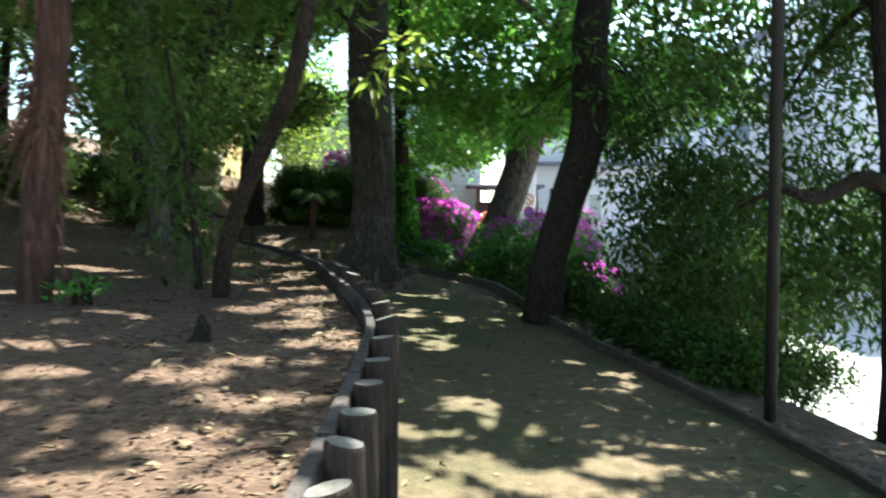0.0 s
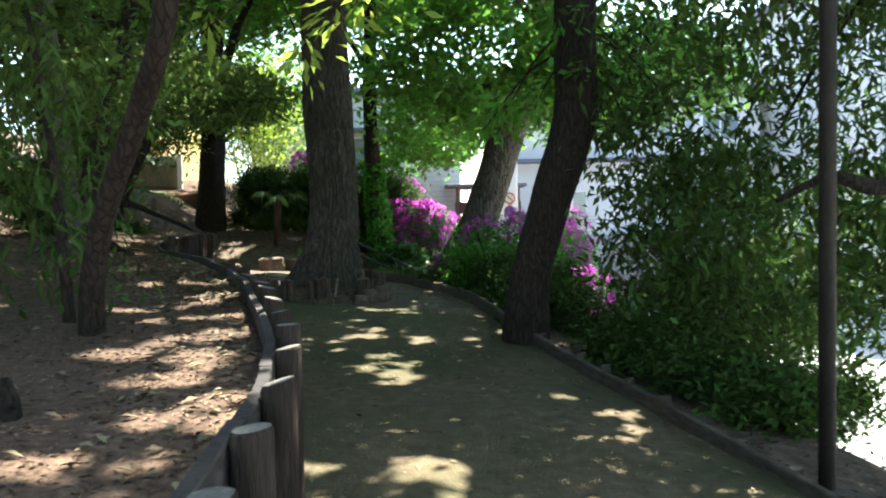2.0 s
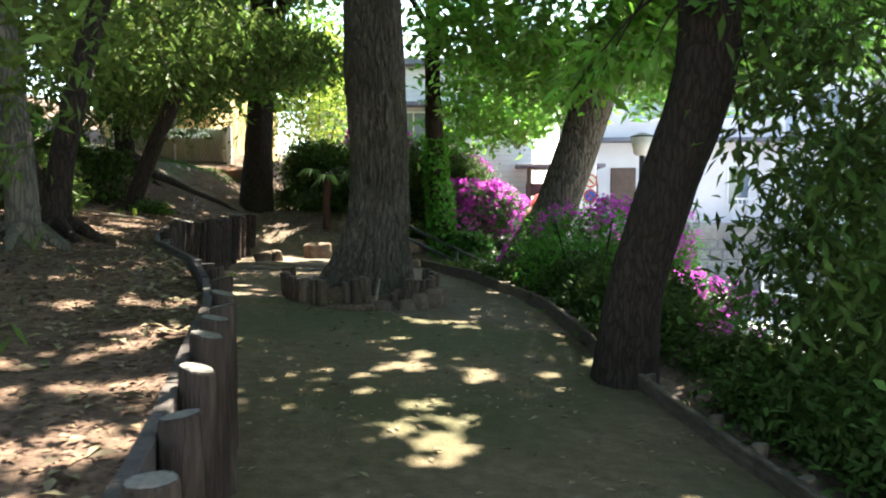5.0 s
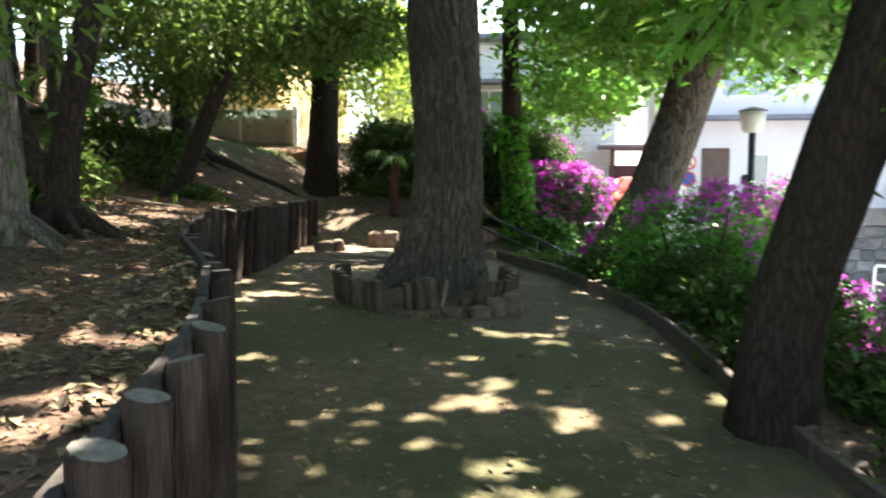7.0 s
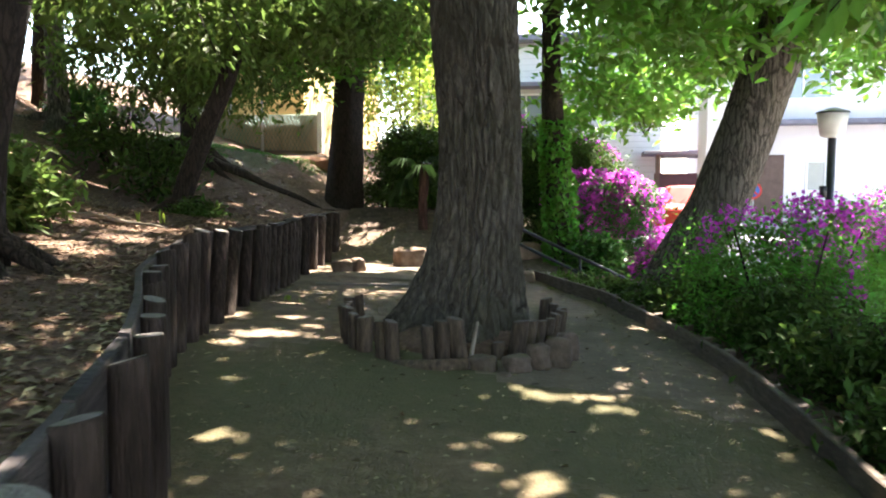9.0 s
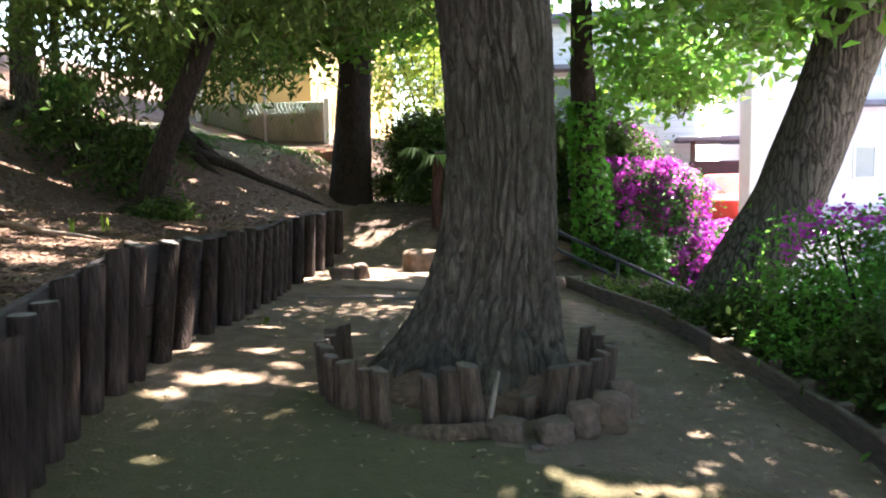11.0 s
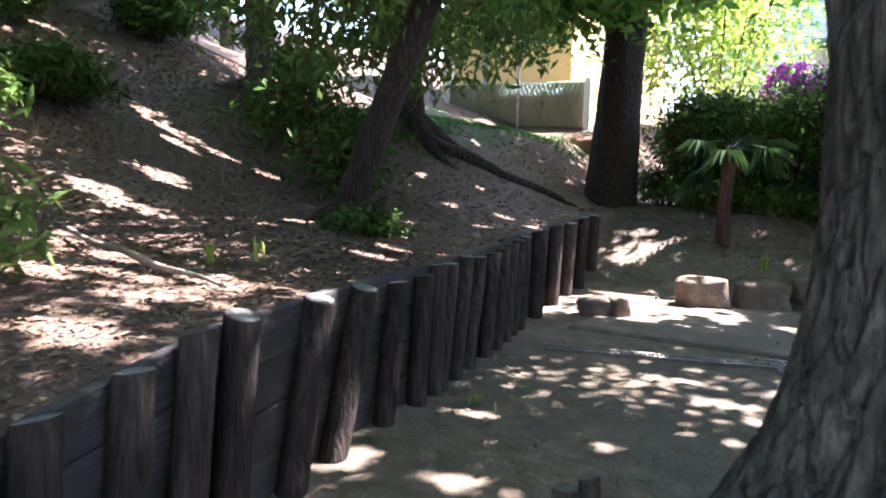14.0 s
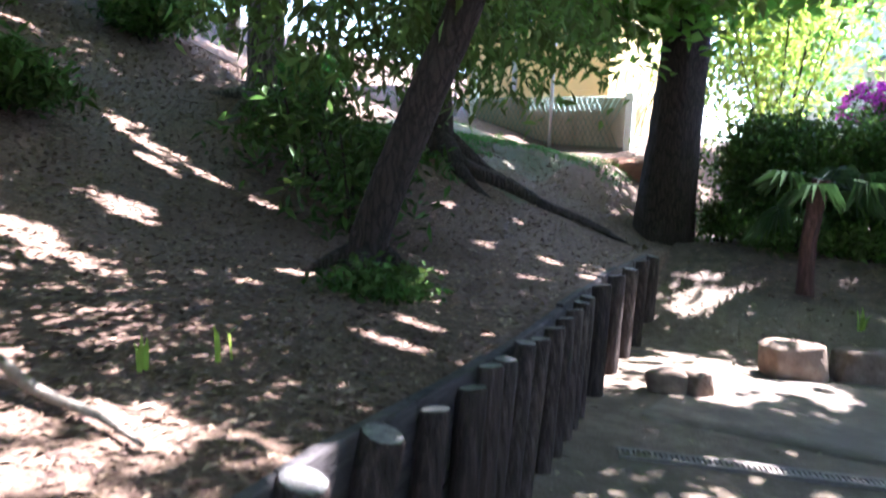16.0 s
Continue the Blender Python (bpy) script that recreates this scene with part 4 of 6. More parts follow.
simple_tree("bank_evergreen", (3.2, 5.6, -0.3), [(3.2, 5.6, -0.5), (3.2, 5.6, 0.8), (3.2, 5.7, 2.0), (3.2, 5.9, 3.2), (3.3, 6.2, 5.5)], (0.13, 0.1, 0.09, 0.08, 0.05), M_BARKD,
            "broad evergreen on the bank with dark glossy leaves",
            [(3.15, 7.9, 1.65, 1.0, 1.3, 0.95, 88), (3.1, 7.4, 3.4, 1.5, 1.8, 0.9, 120), (3.6, 7.4, 0.85, 0.8, 1.0, 0.4, 26), (4.6, 8.6, 2.2, 1.3, 1.6, 1.4, 56), (4.2, 6.6, 3.6, 1.4, 1.6, 1.0, 80),
             (3.3, 5.2, 4.6, 1.8, 2.0, 0.7, 130), (2.35, 10.8, 3.1, 0.5, 0.9, 0.5, 20), (3.6, 9.6, 0.6, 0.9, 1.1, 0.7, 70), (4.4, 7.9, 1.0, 1.0, 1.1, 0.5, 40), (5.2, 9.4, 1.2, 1.2, 1.4, 0.9, 90), (4.2, 6.6, 1.4, 0.9, 0.9, 0.8, 50), (3.4, 9.2, 3.3, 1.2, 1.2, 0.6, 40),
             (2.65, 8.4, 1.45, 0.5, 0.9, 1.0, 66), (2.75, 8.3, 0.5, 0.5, 0.8, 0.45, 26), (2.3, 8.9, 3.0, 0.6, 0.8, 0.45, 22), (2.2, 8.6, 2.1, 0.4, 0.6, 0.8, 30), (2.15, 8.8, 1.2, 0.35, 0.5, 0.45, 20), (3.3, 10.5, 1.9, 0.6, 0.6, 0.6, 45), (3.9, 11.2, 1.4, 0.8, 0.8, 0.8, 60),
             (4.3, 5.9, 1.6, 0.7, 0.9, 1.0, 70), (4.5, 5.5, 3.0, 0.9, 0.9, 0.9, 70), (4.0, 4.8, 2.2, 0.5, 0.7, 0.8, 45)],
            M_LEAFD, 0.145, 0.045, per=23, spread=0.21, ends=[(3.2, 8.2, 2.2), (2.8, 7.8, 3.6), (4.6, 8.2, 3.0), (3.0, 4.2, 4.6)], sides=24, rings=50, ridge=0.008, seed=12, droop=0.8)

# leaf masses at y 21.3 and 24.4 are added to shade hedge and bank
ivy_tree = simple_tree("ivy_clad_tree", (-0.86, 19.0, 0.6), [(-0.8, 19, 0.3), (-0.84, 19, 1.3), (-0.92, 19, 2.2), (-0.98, 19, 3.2), (-1.0, 19, 4.8), (-0.9, 19, 7.5)], (0.25, 0.19, 0.175, 0.165, 0.14, 0.09), M_BARKD,
                       "tall tree with bright ivy climbing its lower trunk", [(-0.4, 19.4, 7.4, 3.6, 3.4, 1.5, 520), (-2.2, 21.3, 7.8, 2.4, 2.8, 1.0, 420), (-1.0, 24.4, 7.9, 2.4, 1.8, 0.9, 320), (0.5, 19.2, 4.0, 1.5, 1.3, 1.2, 120), (-0.3, 20.4, 3.2, 1.2, 0.8, 0.6, 40)], M_LEAF, 0.21, 0.1,
                       ends=[(1.0, 19.2, 4.2), (-2.6, 18.5, 6.6), (0.6, 20.8, 6)], sides=32, rings=60, ridge=0.01, seed=13)
rr = np.random.default_rng(44)
zz = rr.uniform(0, 1, 1700) ** 1.25 * 2.3 + 0.5
aa = rr.uniform(0, 2 * math.pi, 1700)
rad = 0.2 + 0.05 * rr.random(1700) + 0.10 * (zz < 2.0) * (np.cos(aa) > -0.2) * rr.random(1700)
# trunk ivy takes the brightened copy: its sunlight is in the leaf colour
ivy = leaves("ivy", np.stack([-0.86 - 0.05 * (zz - 1) + rad * np.cos(aa), 19 + rad * np.sin(aa), zz], 1), 0.11, 0.1, M_IVYB, None, 0.9, "green ivy leaves with sunlit brightness in their colour", keep_all=True, seed=3)
ivy.location = -Vector((-0.86, 19.0, 0.6))
ivy.parent = ivy_tree

simple_tree("mossy_rooted_tree", (-6.7, 18.1, 2.2), [(-6.7, 18.1, 1.8), (-6.7, 18.1, 2.5), (-6.8, 18.15, 3.4), (-6.9, 18.2, 6)], (0.3, 0.18, 0.14, 0.1), M_BARKD, "mossy dark tree with long surface roots on the slope",
            [(-6.5, 18.2, 6.4, 2.8, 2.6, 1.3, 380), (-6.6, 18.4, 3.9, 1.3, 1.0, 0.6, 70)], M_LEAFD, 0.2, 0.075, ends=[(-7.6, 18, 5.8), (-5.2, 18.9, 6)], sides=24, rings=40, ridge=0.008, seed=14, roots=6)
big_root = trunk("surface_root", [(x, y, land_z(x, y) + h) for x, y, h in ((-6.5, 18.0, 0.14), (-6.25, 17.95, 0.08), (-5.87, 18.32, 0.06), (-5.6, 18.5, 0.02), (-5.3, 18.95, 0.03), (-5.07, 19.2, 0.02), (-4.95, 19.5, -0.06))], (0.1, 0.075, 0.06, 0.05, 0.035, 0.02), M_BARKD, None, 14, 60, 0.012, 0.45)
tagged(big_root, "long mossy surface root running down the slope", "root")
sprig = empty("leafy_sprig", (-0.8, 6.5, 3.0), "sunlit yellow-green sprig hanging from overhead", "branch")
for k, e in enumerate(((0.55, -0.25, -0.35), (0.25, 0.2, -0.45), (-0.4, -0.1, -0.3), (0.75, 0.1, -0.1))):
    trunk("twig", [(-0.5, 0.3, 0.6), (0, 0, 0.15), e], (0.012, 0.008, 0.003), M_BARKD, sprig, 6, 10)
    leaves("sprig_leaf", np.random.default_rng(k).normal(size=(26, 3)) * 0.13 + np.array(e) * 0.85, 0.13, 0.045, M_LEAFY, sprig, 0.8, keep_all=True, seed=k)

bank_tree = bpy.data.objects["bank_evergreen"]
trunk("limb", rel([(3.2, 5.7, 1.7), (2.95, 5.62, 1.8), (2.6, 5.55, 1.66), (2.35, 5.6, 1.72), (2.15, 5.8, 1.6)], (3.2, 5.6, -0.3)), (0.075, 0.06, 0.045, 0.03, 0.012), M_BARKD, bank_tree, 12, 24, 0.004, 0.2)
red_tree = bpy.data.objects["shaggy_red_trunk"]
rs = random.Random(6)
for k in range(190):
    a0, pick = rs.uniform(0, 6.28), rs.random()
    z0 = rs.gauss(1.42, 0.07) if pick < 0.3 else rs.gauss(1.2, 0.08) if pick < 0.65 else rs.uniform(0.35, 2.2)
    out = rs.uniform(0.06, 0.16) if pick < 0.65 else rs.uniform(0.02, 0.06)
    p0 = Vector((0.06 + 0.085 * math.cos(a0), 0.085 * math.sin(a0), z0))
    p1 = p0 + Vector((math.cos(a0) * out - (0.05 if 0.3 < pick < 0.65 else 0), math.sin(a0) * out, -rs.uniform(0.1, 0.4) if pick > 0.3 else -rs.uniform(0.02, 0.14)))
    v, f = tube([p0, p0.lerp(p1, 0.5) + Vector((0, 0, 0.02)), p1], (0.008, 0.006, 0.002), 5)
    raw("bark_strip", v, f, M_FIBRE, red_tree)


def wood_edge():
    """Trees and undergrowth that close the wood on the upper hillside and behind the walker."""
    r = random.Random(12)
    spots = [(-6.5, 7.5), (-8.5, 11.5), (-9.5, 7.0), (-11.5, 10.5), (-12.5, 15.5), (-11.0, 20.0), (-14, 22), (-6.8, 3.0), (-10.5, 2.5), (-5.4, -1.5), (-14.5, 6.0), (-16, 12), (-7.2, 12.6), (-3.4, -3.5), (4.5, -2.5), (4.6, 1.6), (-15, 26)]
    for i, (x, y) in enumerate(spots):
        z = land_z(x, y)
        lean = r.uniform(-0.3, 0.3)
        rr0 = r.uniform(0.09, 0.17)
        base = (x, y, z - 0.05)
        low = i not in (12, 14, 15)
        blobs = [(x, y, z + 6.6, 3.4, 3.2, 1.6, 520)]
        if low:
            blobs += [(x + r.uniform(-1, 1), y + r.uniform(-0.5, 1), z + r.uniform(2.6, 3.3), 1.7, 1.5, 1.2, 120)]
        simple_tree("wood_tree", base, [(x, y, z - 0.3), (x + lean * 0.3, y, z + 1.5), (x + lean, y, z + 3.5), (x + lean, y, z + 6.6)], (rr0 * 1.4, rr0, rr0 * 0.9, rr0 * 0.5),
                    M_BARKD if i % 3 else M_BARKG, "dark woodland tree among undergrowth on the hillside" if x < 0 else "dark woodland tree on the bank", blobs, M_LEAFM if i % 2 else M_LEAF, 0.24, 0.085, per=18, spread=0.34,
                    ends=[(x + 1.6, y - 0.6, z + 6), (x - 1.5, y + 0.8, z + 6.2)], sides=14, rings=24, ridge=0.005, seed=30 + i, group="wood on the hillside")


wood_edge()


def shrub(name, x, y, w, d, h, mat, label, flowers=0.0, side=(0, 0), seed=1, leaf=(0.06, 0.028), n=None, z0=None, petal=0.05, spread=0.11):
    """A rounded bush: stems, a cloud of leaves, and blossoms where it flowers."""
    z = land_z(x, y) if z0 is None else z0
    t = empty(name, (x, y, z), label, "bush")
    for k in range(5):
        a = k * 1.26 + seed
        trunk("stem", [(0.06 * math.cos(a), 0.06 * math.sin(a), -0.1), (0.2 * w * math.cos(a), 0.2 * d * math.sin(a), 0.4 * h), (0.36 * w * math.cos(a), 0.36 * d * math.sin(a), 0.8 * h)], (0.02, 0.014, 0.006), M_BARKD, t, 6, 8)
    n = n or int(170 * w * d * h + 60)
    lump = random.Random(seed)
    blobs = [(0, 0, h * 0.44, w * 0.4, d * 0.4, h * 0.38, int(n * 0.35))]
    for k in range(9):
        a, e = lump.uniform(0, 6.28), lump.uniform(-0.1, 1.0)
        q = lump.uniform(0.22, 0.62)
        s0 = lump.uniform(0.18, 0.34)
        blobs.append((w * q * 0.62 * math.cos(a), d * q * 0.62 * math.sin(a), h * (0.36 + 0.42 * e * (1.1 - q * 0.6)), w * s0, d * s0, h * s0 * 0.8, int(n * 0.085)))
    c = clumps(blobs, spread, 26, seed, 0.55)
    leaves("foliage", c, leaf[0], leaf[1], mat, t, 0.0, keep_all=True, flat=0.8, seed=seed)
    if flowers:
        r = np.random.default_rng(seed + 5)
        m = clumps([(b[0], b[1], b[2], b[3] * 1.06, b[4] * 1.06, b[5] * 1.06, int(34 * w * h)) for b in blobs[1:]], 0.02, 1, seed + 9, 0.96)
        s = (m[:, 2] / h - 0.45) * 1.2 + side[0] * m[:, 0] / w + side[1] * m[:, 1] / d + 0.9 * (value_noise(m[:, 0] * 5 + 40, m[:, 2] * 5 + m[:, 1] * 4 + 40, seed) - 0.5)
        m = m[s > 0.45 - flowers]
        m = m[:, None, :] + r.normal(size=(len(m), 9, 3)) * 0.035
        leaves("blossom", m.reshape(-1, 3), petal, petal * 0.8, M_PETAL, t, -0.2, "magenta azalea blossom", keep_all=True, flat=1.0, seed=seed)
    return t


shrub("azalea_bush", -0.05, 20.0, 1.6, 1.4, 2.0, M_IVY, "tall azalea bush covered in magenta blossom above the steps", 0.85, (0.6, -0.25), 51, z0=0.25, petal=0.07)
shrub("azalea_bush", 1.15, 19.9, 1.0, 1.0, 1.1, M_IVY, "low azalea bush covered in magenta blossom beside the steps", 0.95, (0.4, -0.2), 151, z0=-0.2, petal=0.07)
shrub("azalea_bush", 0.65, 20.1, 1.3, 1.2, 1.65, M_IVY, "azalea bush covered in magenta blossom above the steps", 0.9, (0.45, -0.2), 52, z0=-0.4, petal=0.07)
shrub("azalea_bush", 2.62, 12.7, 1.2, 1.5, 1.55, M_IVY, "azalea bush with magenta blossom on the bank", 0.26, (-0.1, -0.1), 53, z0=-0.62)
# next two bushes also carry sunlight in their leaf colour
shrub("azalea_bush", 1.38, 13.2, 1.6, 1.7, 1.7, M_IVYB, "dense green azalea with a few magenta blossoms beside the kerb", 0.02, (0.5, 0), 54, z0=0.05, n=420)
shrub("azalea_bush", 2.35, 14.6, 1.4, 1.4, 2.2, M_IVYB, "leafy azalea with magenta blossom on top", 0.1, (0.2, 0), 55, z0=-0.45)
shrub("low_shrub", 1.75, 10.7, 0.6, 1.0, 0.5, M_LEAFD, "small dark shrub at the kerb under the leaning tree", 0, seed=56, z0=-0.2)
shrub("low_shrub", 2.6, 8.9, 1.0, 1.4, 1.0, M_LEAFD, "small dark evergreen shrub on the bank", 0, seed=57, leaf=(0.1, 0.04), z0=-0.35)
shrub("low_shrub", -0.35, 18.9, 0.9, 0.7, 0.75, M_IVY, "pale green ground ivy at the foot of the ivy-clad tree", 0, seed=58, leaf=(0.08, 0.06), z0=0.35)
shrub("evergreen_shrub", -3.8, 21.6, 1.9, 1.5, 2.1, M_LEAFD, "dense dark evergreen shrub behind the small palm", 0, seed=59, spread=0.2, n=820, leaf=(0.1, 0.045), z0=1.2)
shrub("evergreen_shrub", -2.4, 21.3, 2.2, 1.6, 2.3, M_LEAFD, "dense dark evergreen shrub behind the small palm", 0, seed=60, spread=0.2, n=820, leaf=(0.1, 0.045), z0=1.0)
shrub("evergreen_shrub", -1.0, 21.0, 2.2, 1.6, 2.3, M_LEAFD, "dense dark evergreen shrub beside the steps", 0, seed=61, spread=0.2, n=820, leaf=(0.1, 0.045), z0=0.8)
shrub("azalea_bush", -2.5, 22.4, 1.7, 1.0, 1.5, M_LEAFD, "tall azalea with loose magenta blossom", 0.3, (-0.2, -0.2), 62, z0=2.1, petal=0.07)
shrub("azalea_bush", -0.9, 22.2, 1.6, 1.0, 1.4, M_LEAFD, "tall azalea with loose magenta blossom", 0.16, (0.1, -0.2), 63, z0=1.6, petal=0.07)
shrub("fern_bush", -6.1, 16.0, 0.9, 0.9, 1.0, M_LEAFD, "dark broad-leaved bush beside the young leaning tree", 0, seed=64, leaf=(0.15, 0.05), n=38, spread=0.2)
shrub("fern_bush", -7.0, 16.4, 1.1, 1.0, 1.1, M_LEAFD, "dark broad-leaved bush on the hillside", 0, seed=65, leaf=(0.16, 0.05), n=40, spread=0.2)
shrub("fern_bush", -9.4, 19.0, 1.3, 1.0, 0.9, M_IVY, "bright green undergrowth on the upper hillside", 0, seed=66, leaf=(0.16, 0.05), n=80)
shrub("fern_bush", -11.5, 18.0, 1.6, 1.0, 0.9, M_IVY, "bright green undergrowth on the upper hillside", 0, seed=67, leaf=(0.16, 0.05), n=80)
shrub("low_shrub", -4.55, 14.3, 0.35, 0.3, 0.08, M_LEAFD, "low dark creeping plants at the young tree's foot", 0, seed=68, leaf=(0.06, 0.04))
shrub("garden_tree", -4.5, 24.6, 3.4, 2.2, 4.6, M_LEAFY, "sunlit yellow-green garden tree beyond the hillside", 0, seed=69, leaf=(0.15, 0.08), n=140, z0=2.4, spread=0.32)
shrub("garden_tree", -5.2, 29.0, 4.0, 2.4, 6.8, M_LEAF, "tall light green garden tree beside the far houses", 0, seed=72, leaf=(0.2, 0.1), n=170, z0=2.6, spread=0.4)
shrub("garden_tree", 0.9, 29.0, 2.2, 2.0, 2.2, M_LEAF, "light green garden tree above the road", 0, seed=71, leaf=(0.18, 0.09), n=150, z0=3.4, spread=0.32)
for i, (x, y, w, h) in enumerate([(-5.2, 8.6, 1.2, 1.1), (-6.4, 9.8, 1.4, 1.4), (-7.8, 8.8, 1.6, 1.6), (-5.8, 6.2, 1.3, 1.2), (-8.2, 5.4, 1.6, 1.5), (-6.0, 11.8, 1.2, 1.0), (-8.6, 13.4, 1.3, 1.2), (-4.3, 11.1, 0.7, 0.7), (-10.4, 13.2, 1.6, 1.6), (-9.6, 9.6, 2.0, 1.9), (-7.9, 14.1, 0.9, 0.5), (-12.5, 19.5, 1.4, 1.1), (-11.7, 16.5, 1.6, 1.2), (-10.5, 15.1, 1.0, 0.7), (-10.6, 17.4, 1.1, 0.8), (-14.2, 20.4, 2.2, 2.0), (-13.4, 17.0, 2.0, 1.8)]):
    shrub("undergrowth_bush", x, y, w, w, h, M_LEAFM if i % 2 else M_LEAFD, "dark undergrowth bush on the shaded hillside", 0, seed=80 + i, leaf=(0.15, 0.045), n=80)

for i, (x, y, w, h) in enumerate([(2.5, 6.6, 0.6, 0.4), (2.3, 7.4, 0.6, 0.45), (2.1, 8.0, 0.6, 0.45), (1.95, 8.6, 0.55, 0.4), (3.6, 8.2, 1.0, 0.8), (2.15, 9.8, 0.8, 0.45), (2.45, 9.2, 0.9, 0.5), (2.35, 8.3, 0.7, 0.5), (2.6, 7.3, 0.5, 0.35), (1.75, 11.3, 0.7, 0.7), (1.5, 10.3, 0.6, 0.5), (1.4, 11.6, 0.6, 0.6), (1.2, 12.5, 0.6, 0.7), (0.9, 13.7, 0.6, 0.6), (0.55, 14.7, 0.5, 0.4), (3.2, 10.2, 1.3, 1.5), (4.2, 10.6, 1.6, 1.8), (3.9, 12.6, 1.4, 1.3), (5.0, 8.0, 0.9, 0.7)]):
    shrub("bank_bush", x, y, w, w, h, M_LEAFD, "dark evergreen bush on the shaded bank", 0, seed=120 + i, leaf=(0.08, 0.034), n=int(85 + 60 * w), spread=0.14)

for i, (x, y, w, h) in enumerate([(-3.5, 20.3, 0.9, 0.45), (-2.75, 20.5, 0.8, 0.4), (-1.95, 20.2, 0.9, 0.5), (-1.3, 19.8, 0.7, 0.4), (-4.3, 20.9, 0.7, 0.6), (-0.1, 16.4, 0.6, 0.16), (0.35, 16.1, 0.5, 0.2), (-0.55, 17.0, 0.5, 0.09), (0.15, 16.8, 0.5, 0.1)]):
    shrub("bank_plant", x, y, w, w * 0.7, h, M_LEAFM if i % 2 else M_LEAFD, "low leafy plants on the earth bank", 0, seed=140 + i, leaf=(0.11, 0.04), n=40, spread=0.13)
for i, (x, y, z) in enumerate(((-3.8, 13.2, 3.05), (-3.6, 13.4, 3.2))):
    sp = empty("leafy_sprig", (x, y, z), "pale evergreen sprig hanging in front of the hillside", "branch", "sprigs by the young tree")
    trunk("twig", [(-0.15, 0.1, 0.35), (0, 0, 0.1), (0.12, -0.05, -0.1)], (0.012, 0.008, 0.003), M_BARKD, sp, 6, 8)
    leaves("sprig_leaf", np.random.default_rng(90 + i).normal(size=(40, 3)) * np.array((0.17, 0.14, 0.13)), 0.13, 0.045, M_LEAFM, sp, 0.7, keep_all=True, seed=90 + i)
lean = bpy.data.objects["leaning_tree"]
LEAN = (1.18, 9.15, 0.2)
for i, (start, end, mat, n) in enumerate((((1.66, 9.05, 3.3), (1.8, 8.9, 2.75), M_LEAF, 50), ((1.66, 9.05, 3.5), (1.45, 8.95, 3.3), M_LEAF, 44), ((1.7, 9.05, 3.3), (2.3, 9.5, 3.0), M_LEAF, 44), ((1.7, 9.05, 3.4), (2.7, 10.6, 3.1), M_LEAF, 44),
                                          ((1.64, 9.05, 3.2), (0.8, 9.8, 2.45), M_LEAF, 60), ((1.64, 9.05, 3.4), (1.0, 9.6, 2.56), M_LEAF, 50), ((1.64, 9.05, 3.0), (1.25, 9.1, 2.58), M_LEAF, 24), ((1.7, 9.05, 3.0), (1.98, 9.05, 2.25), M_LEAFM, 46),
                                          ((1.7, 9.05, 2.9), (1.95, 9.2, 1.85), M_LEAFM, 40), ((1.7, 9.05, 3.2), (2.25, 9.05, 2.1), M_LEAFM, 46), ((1.7, 9.05, 3.3), (2.6, 9.0, 2.55), M_LEAFM, 50))):
    a, b = Vector(start) - Vector(LEAN), Vector(end) - Vector(LEAN)
    twig = trunk("twig", [a, a.lerp(b, 0.5) + Vector((0, 0, 0.15)), b], (0.016, 0.011, 0.004), M_BARKD, lean, 7, 12)
    mid = a.lerp(b, 0.75)
    spread = np.random.default_rng(60 + i).normal(size=(n, 3)) * np.array((0.2, 0.17, 0.12))
    leaves("spray_leaf", spread + np.array(b.lerp(mid, 0.4)), 0.16, 0.062, mat, twig, 0.7, "fresh green broad leaves", keep_all=True, seed=60 + i)


def palm():
    base = (-3.15, 19.35, land_z(-3.15, 19.35))
    t = empty("windmill_palm", base, "small windmill palm with a shaggy reddish trunk", "palm")
    top = (-3.08, 19.25, 2.18)
    trunk("trunk", rel([base, (-3.15, 19.33, base[2] + 0.5), top], base), (0.085, 0.075, 0.085), M_BARKR, t, 22, 40, 0.012, 0.2)
    r = random.Random(2)
    for k in range(9):
        a = 2 * math.pi * k / 9 + r.uniform(-0.2, 0.2)
        up = r.uniform(-0.9, 0.25)
        o = Vector(rel([top], base)[0])
        d = Vector((math.cos(a), math.sin(a), up)).normalized()
        tip = o + d * r.uniform(0.35, 0.5)
        v, f = tube([o, o.lerp(tip, 0.5) + Vector((0, 0, 0.03)), tip], (0.008, 0.006, 0.005), 5)
        fr = raw("frond", v, f, M_PALM, t)
        sidev = d.cross(Vector((0, 0, 1))).normalized()
        verts, faces = [], []
        for q in range(13):
            b = math.radians(-105 + 17.5 * q)
            dd = (d * math.cos(b) + sidev * math.sin(b)).normalized()
            ln = 0.36 * (0.75 + 0.25 * math.cos(b)) * r.uniform(0.9, 1.1)
            w = dd.cross(d.cross(sidev)).normalized() * 0.018
            e = tip + dd * ln + Vector((0, 0, -0.14 - 0.08 * abs(b)))
            m = tip + dd * ln * 0.5
            n = len(verts)
            verts += [tuple(tip), tuple(m + w), tuple(e), tuple(m - w)]
            faces += [(n, n + 1, n + 2), (n, n + 2, n + 3)]
        raw("blade", verts, faces, M_PALM, fr)


palm()

# ---- steps, handrail, stones and drains at the far end ----
rail = empty("handrail", (-1.62, 17.68, 0.4), "dark painted steel handrail running down beside the steps", "handrail")


def bar(name, a, b, r, mat, parent, sides=10):
    v, f = tube([a, Vector(a).lerp(Vector(b), 0.5), b], (r, r, r), sides)
    return raw(name, v, f, mat, parent, smooth=True)


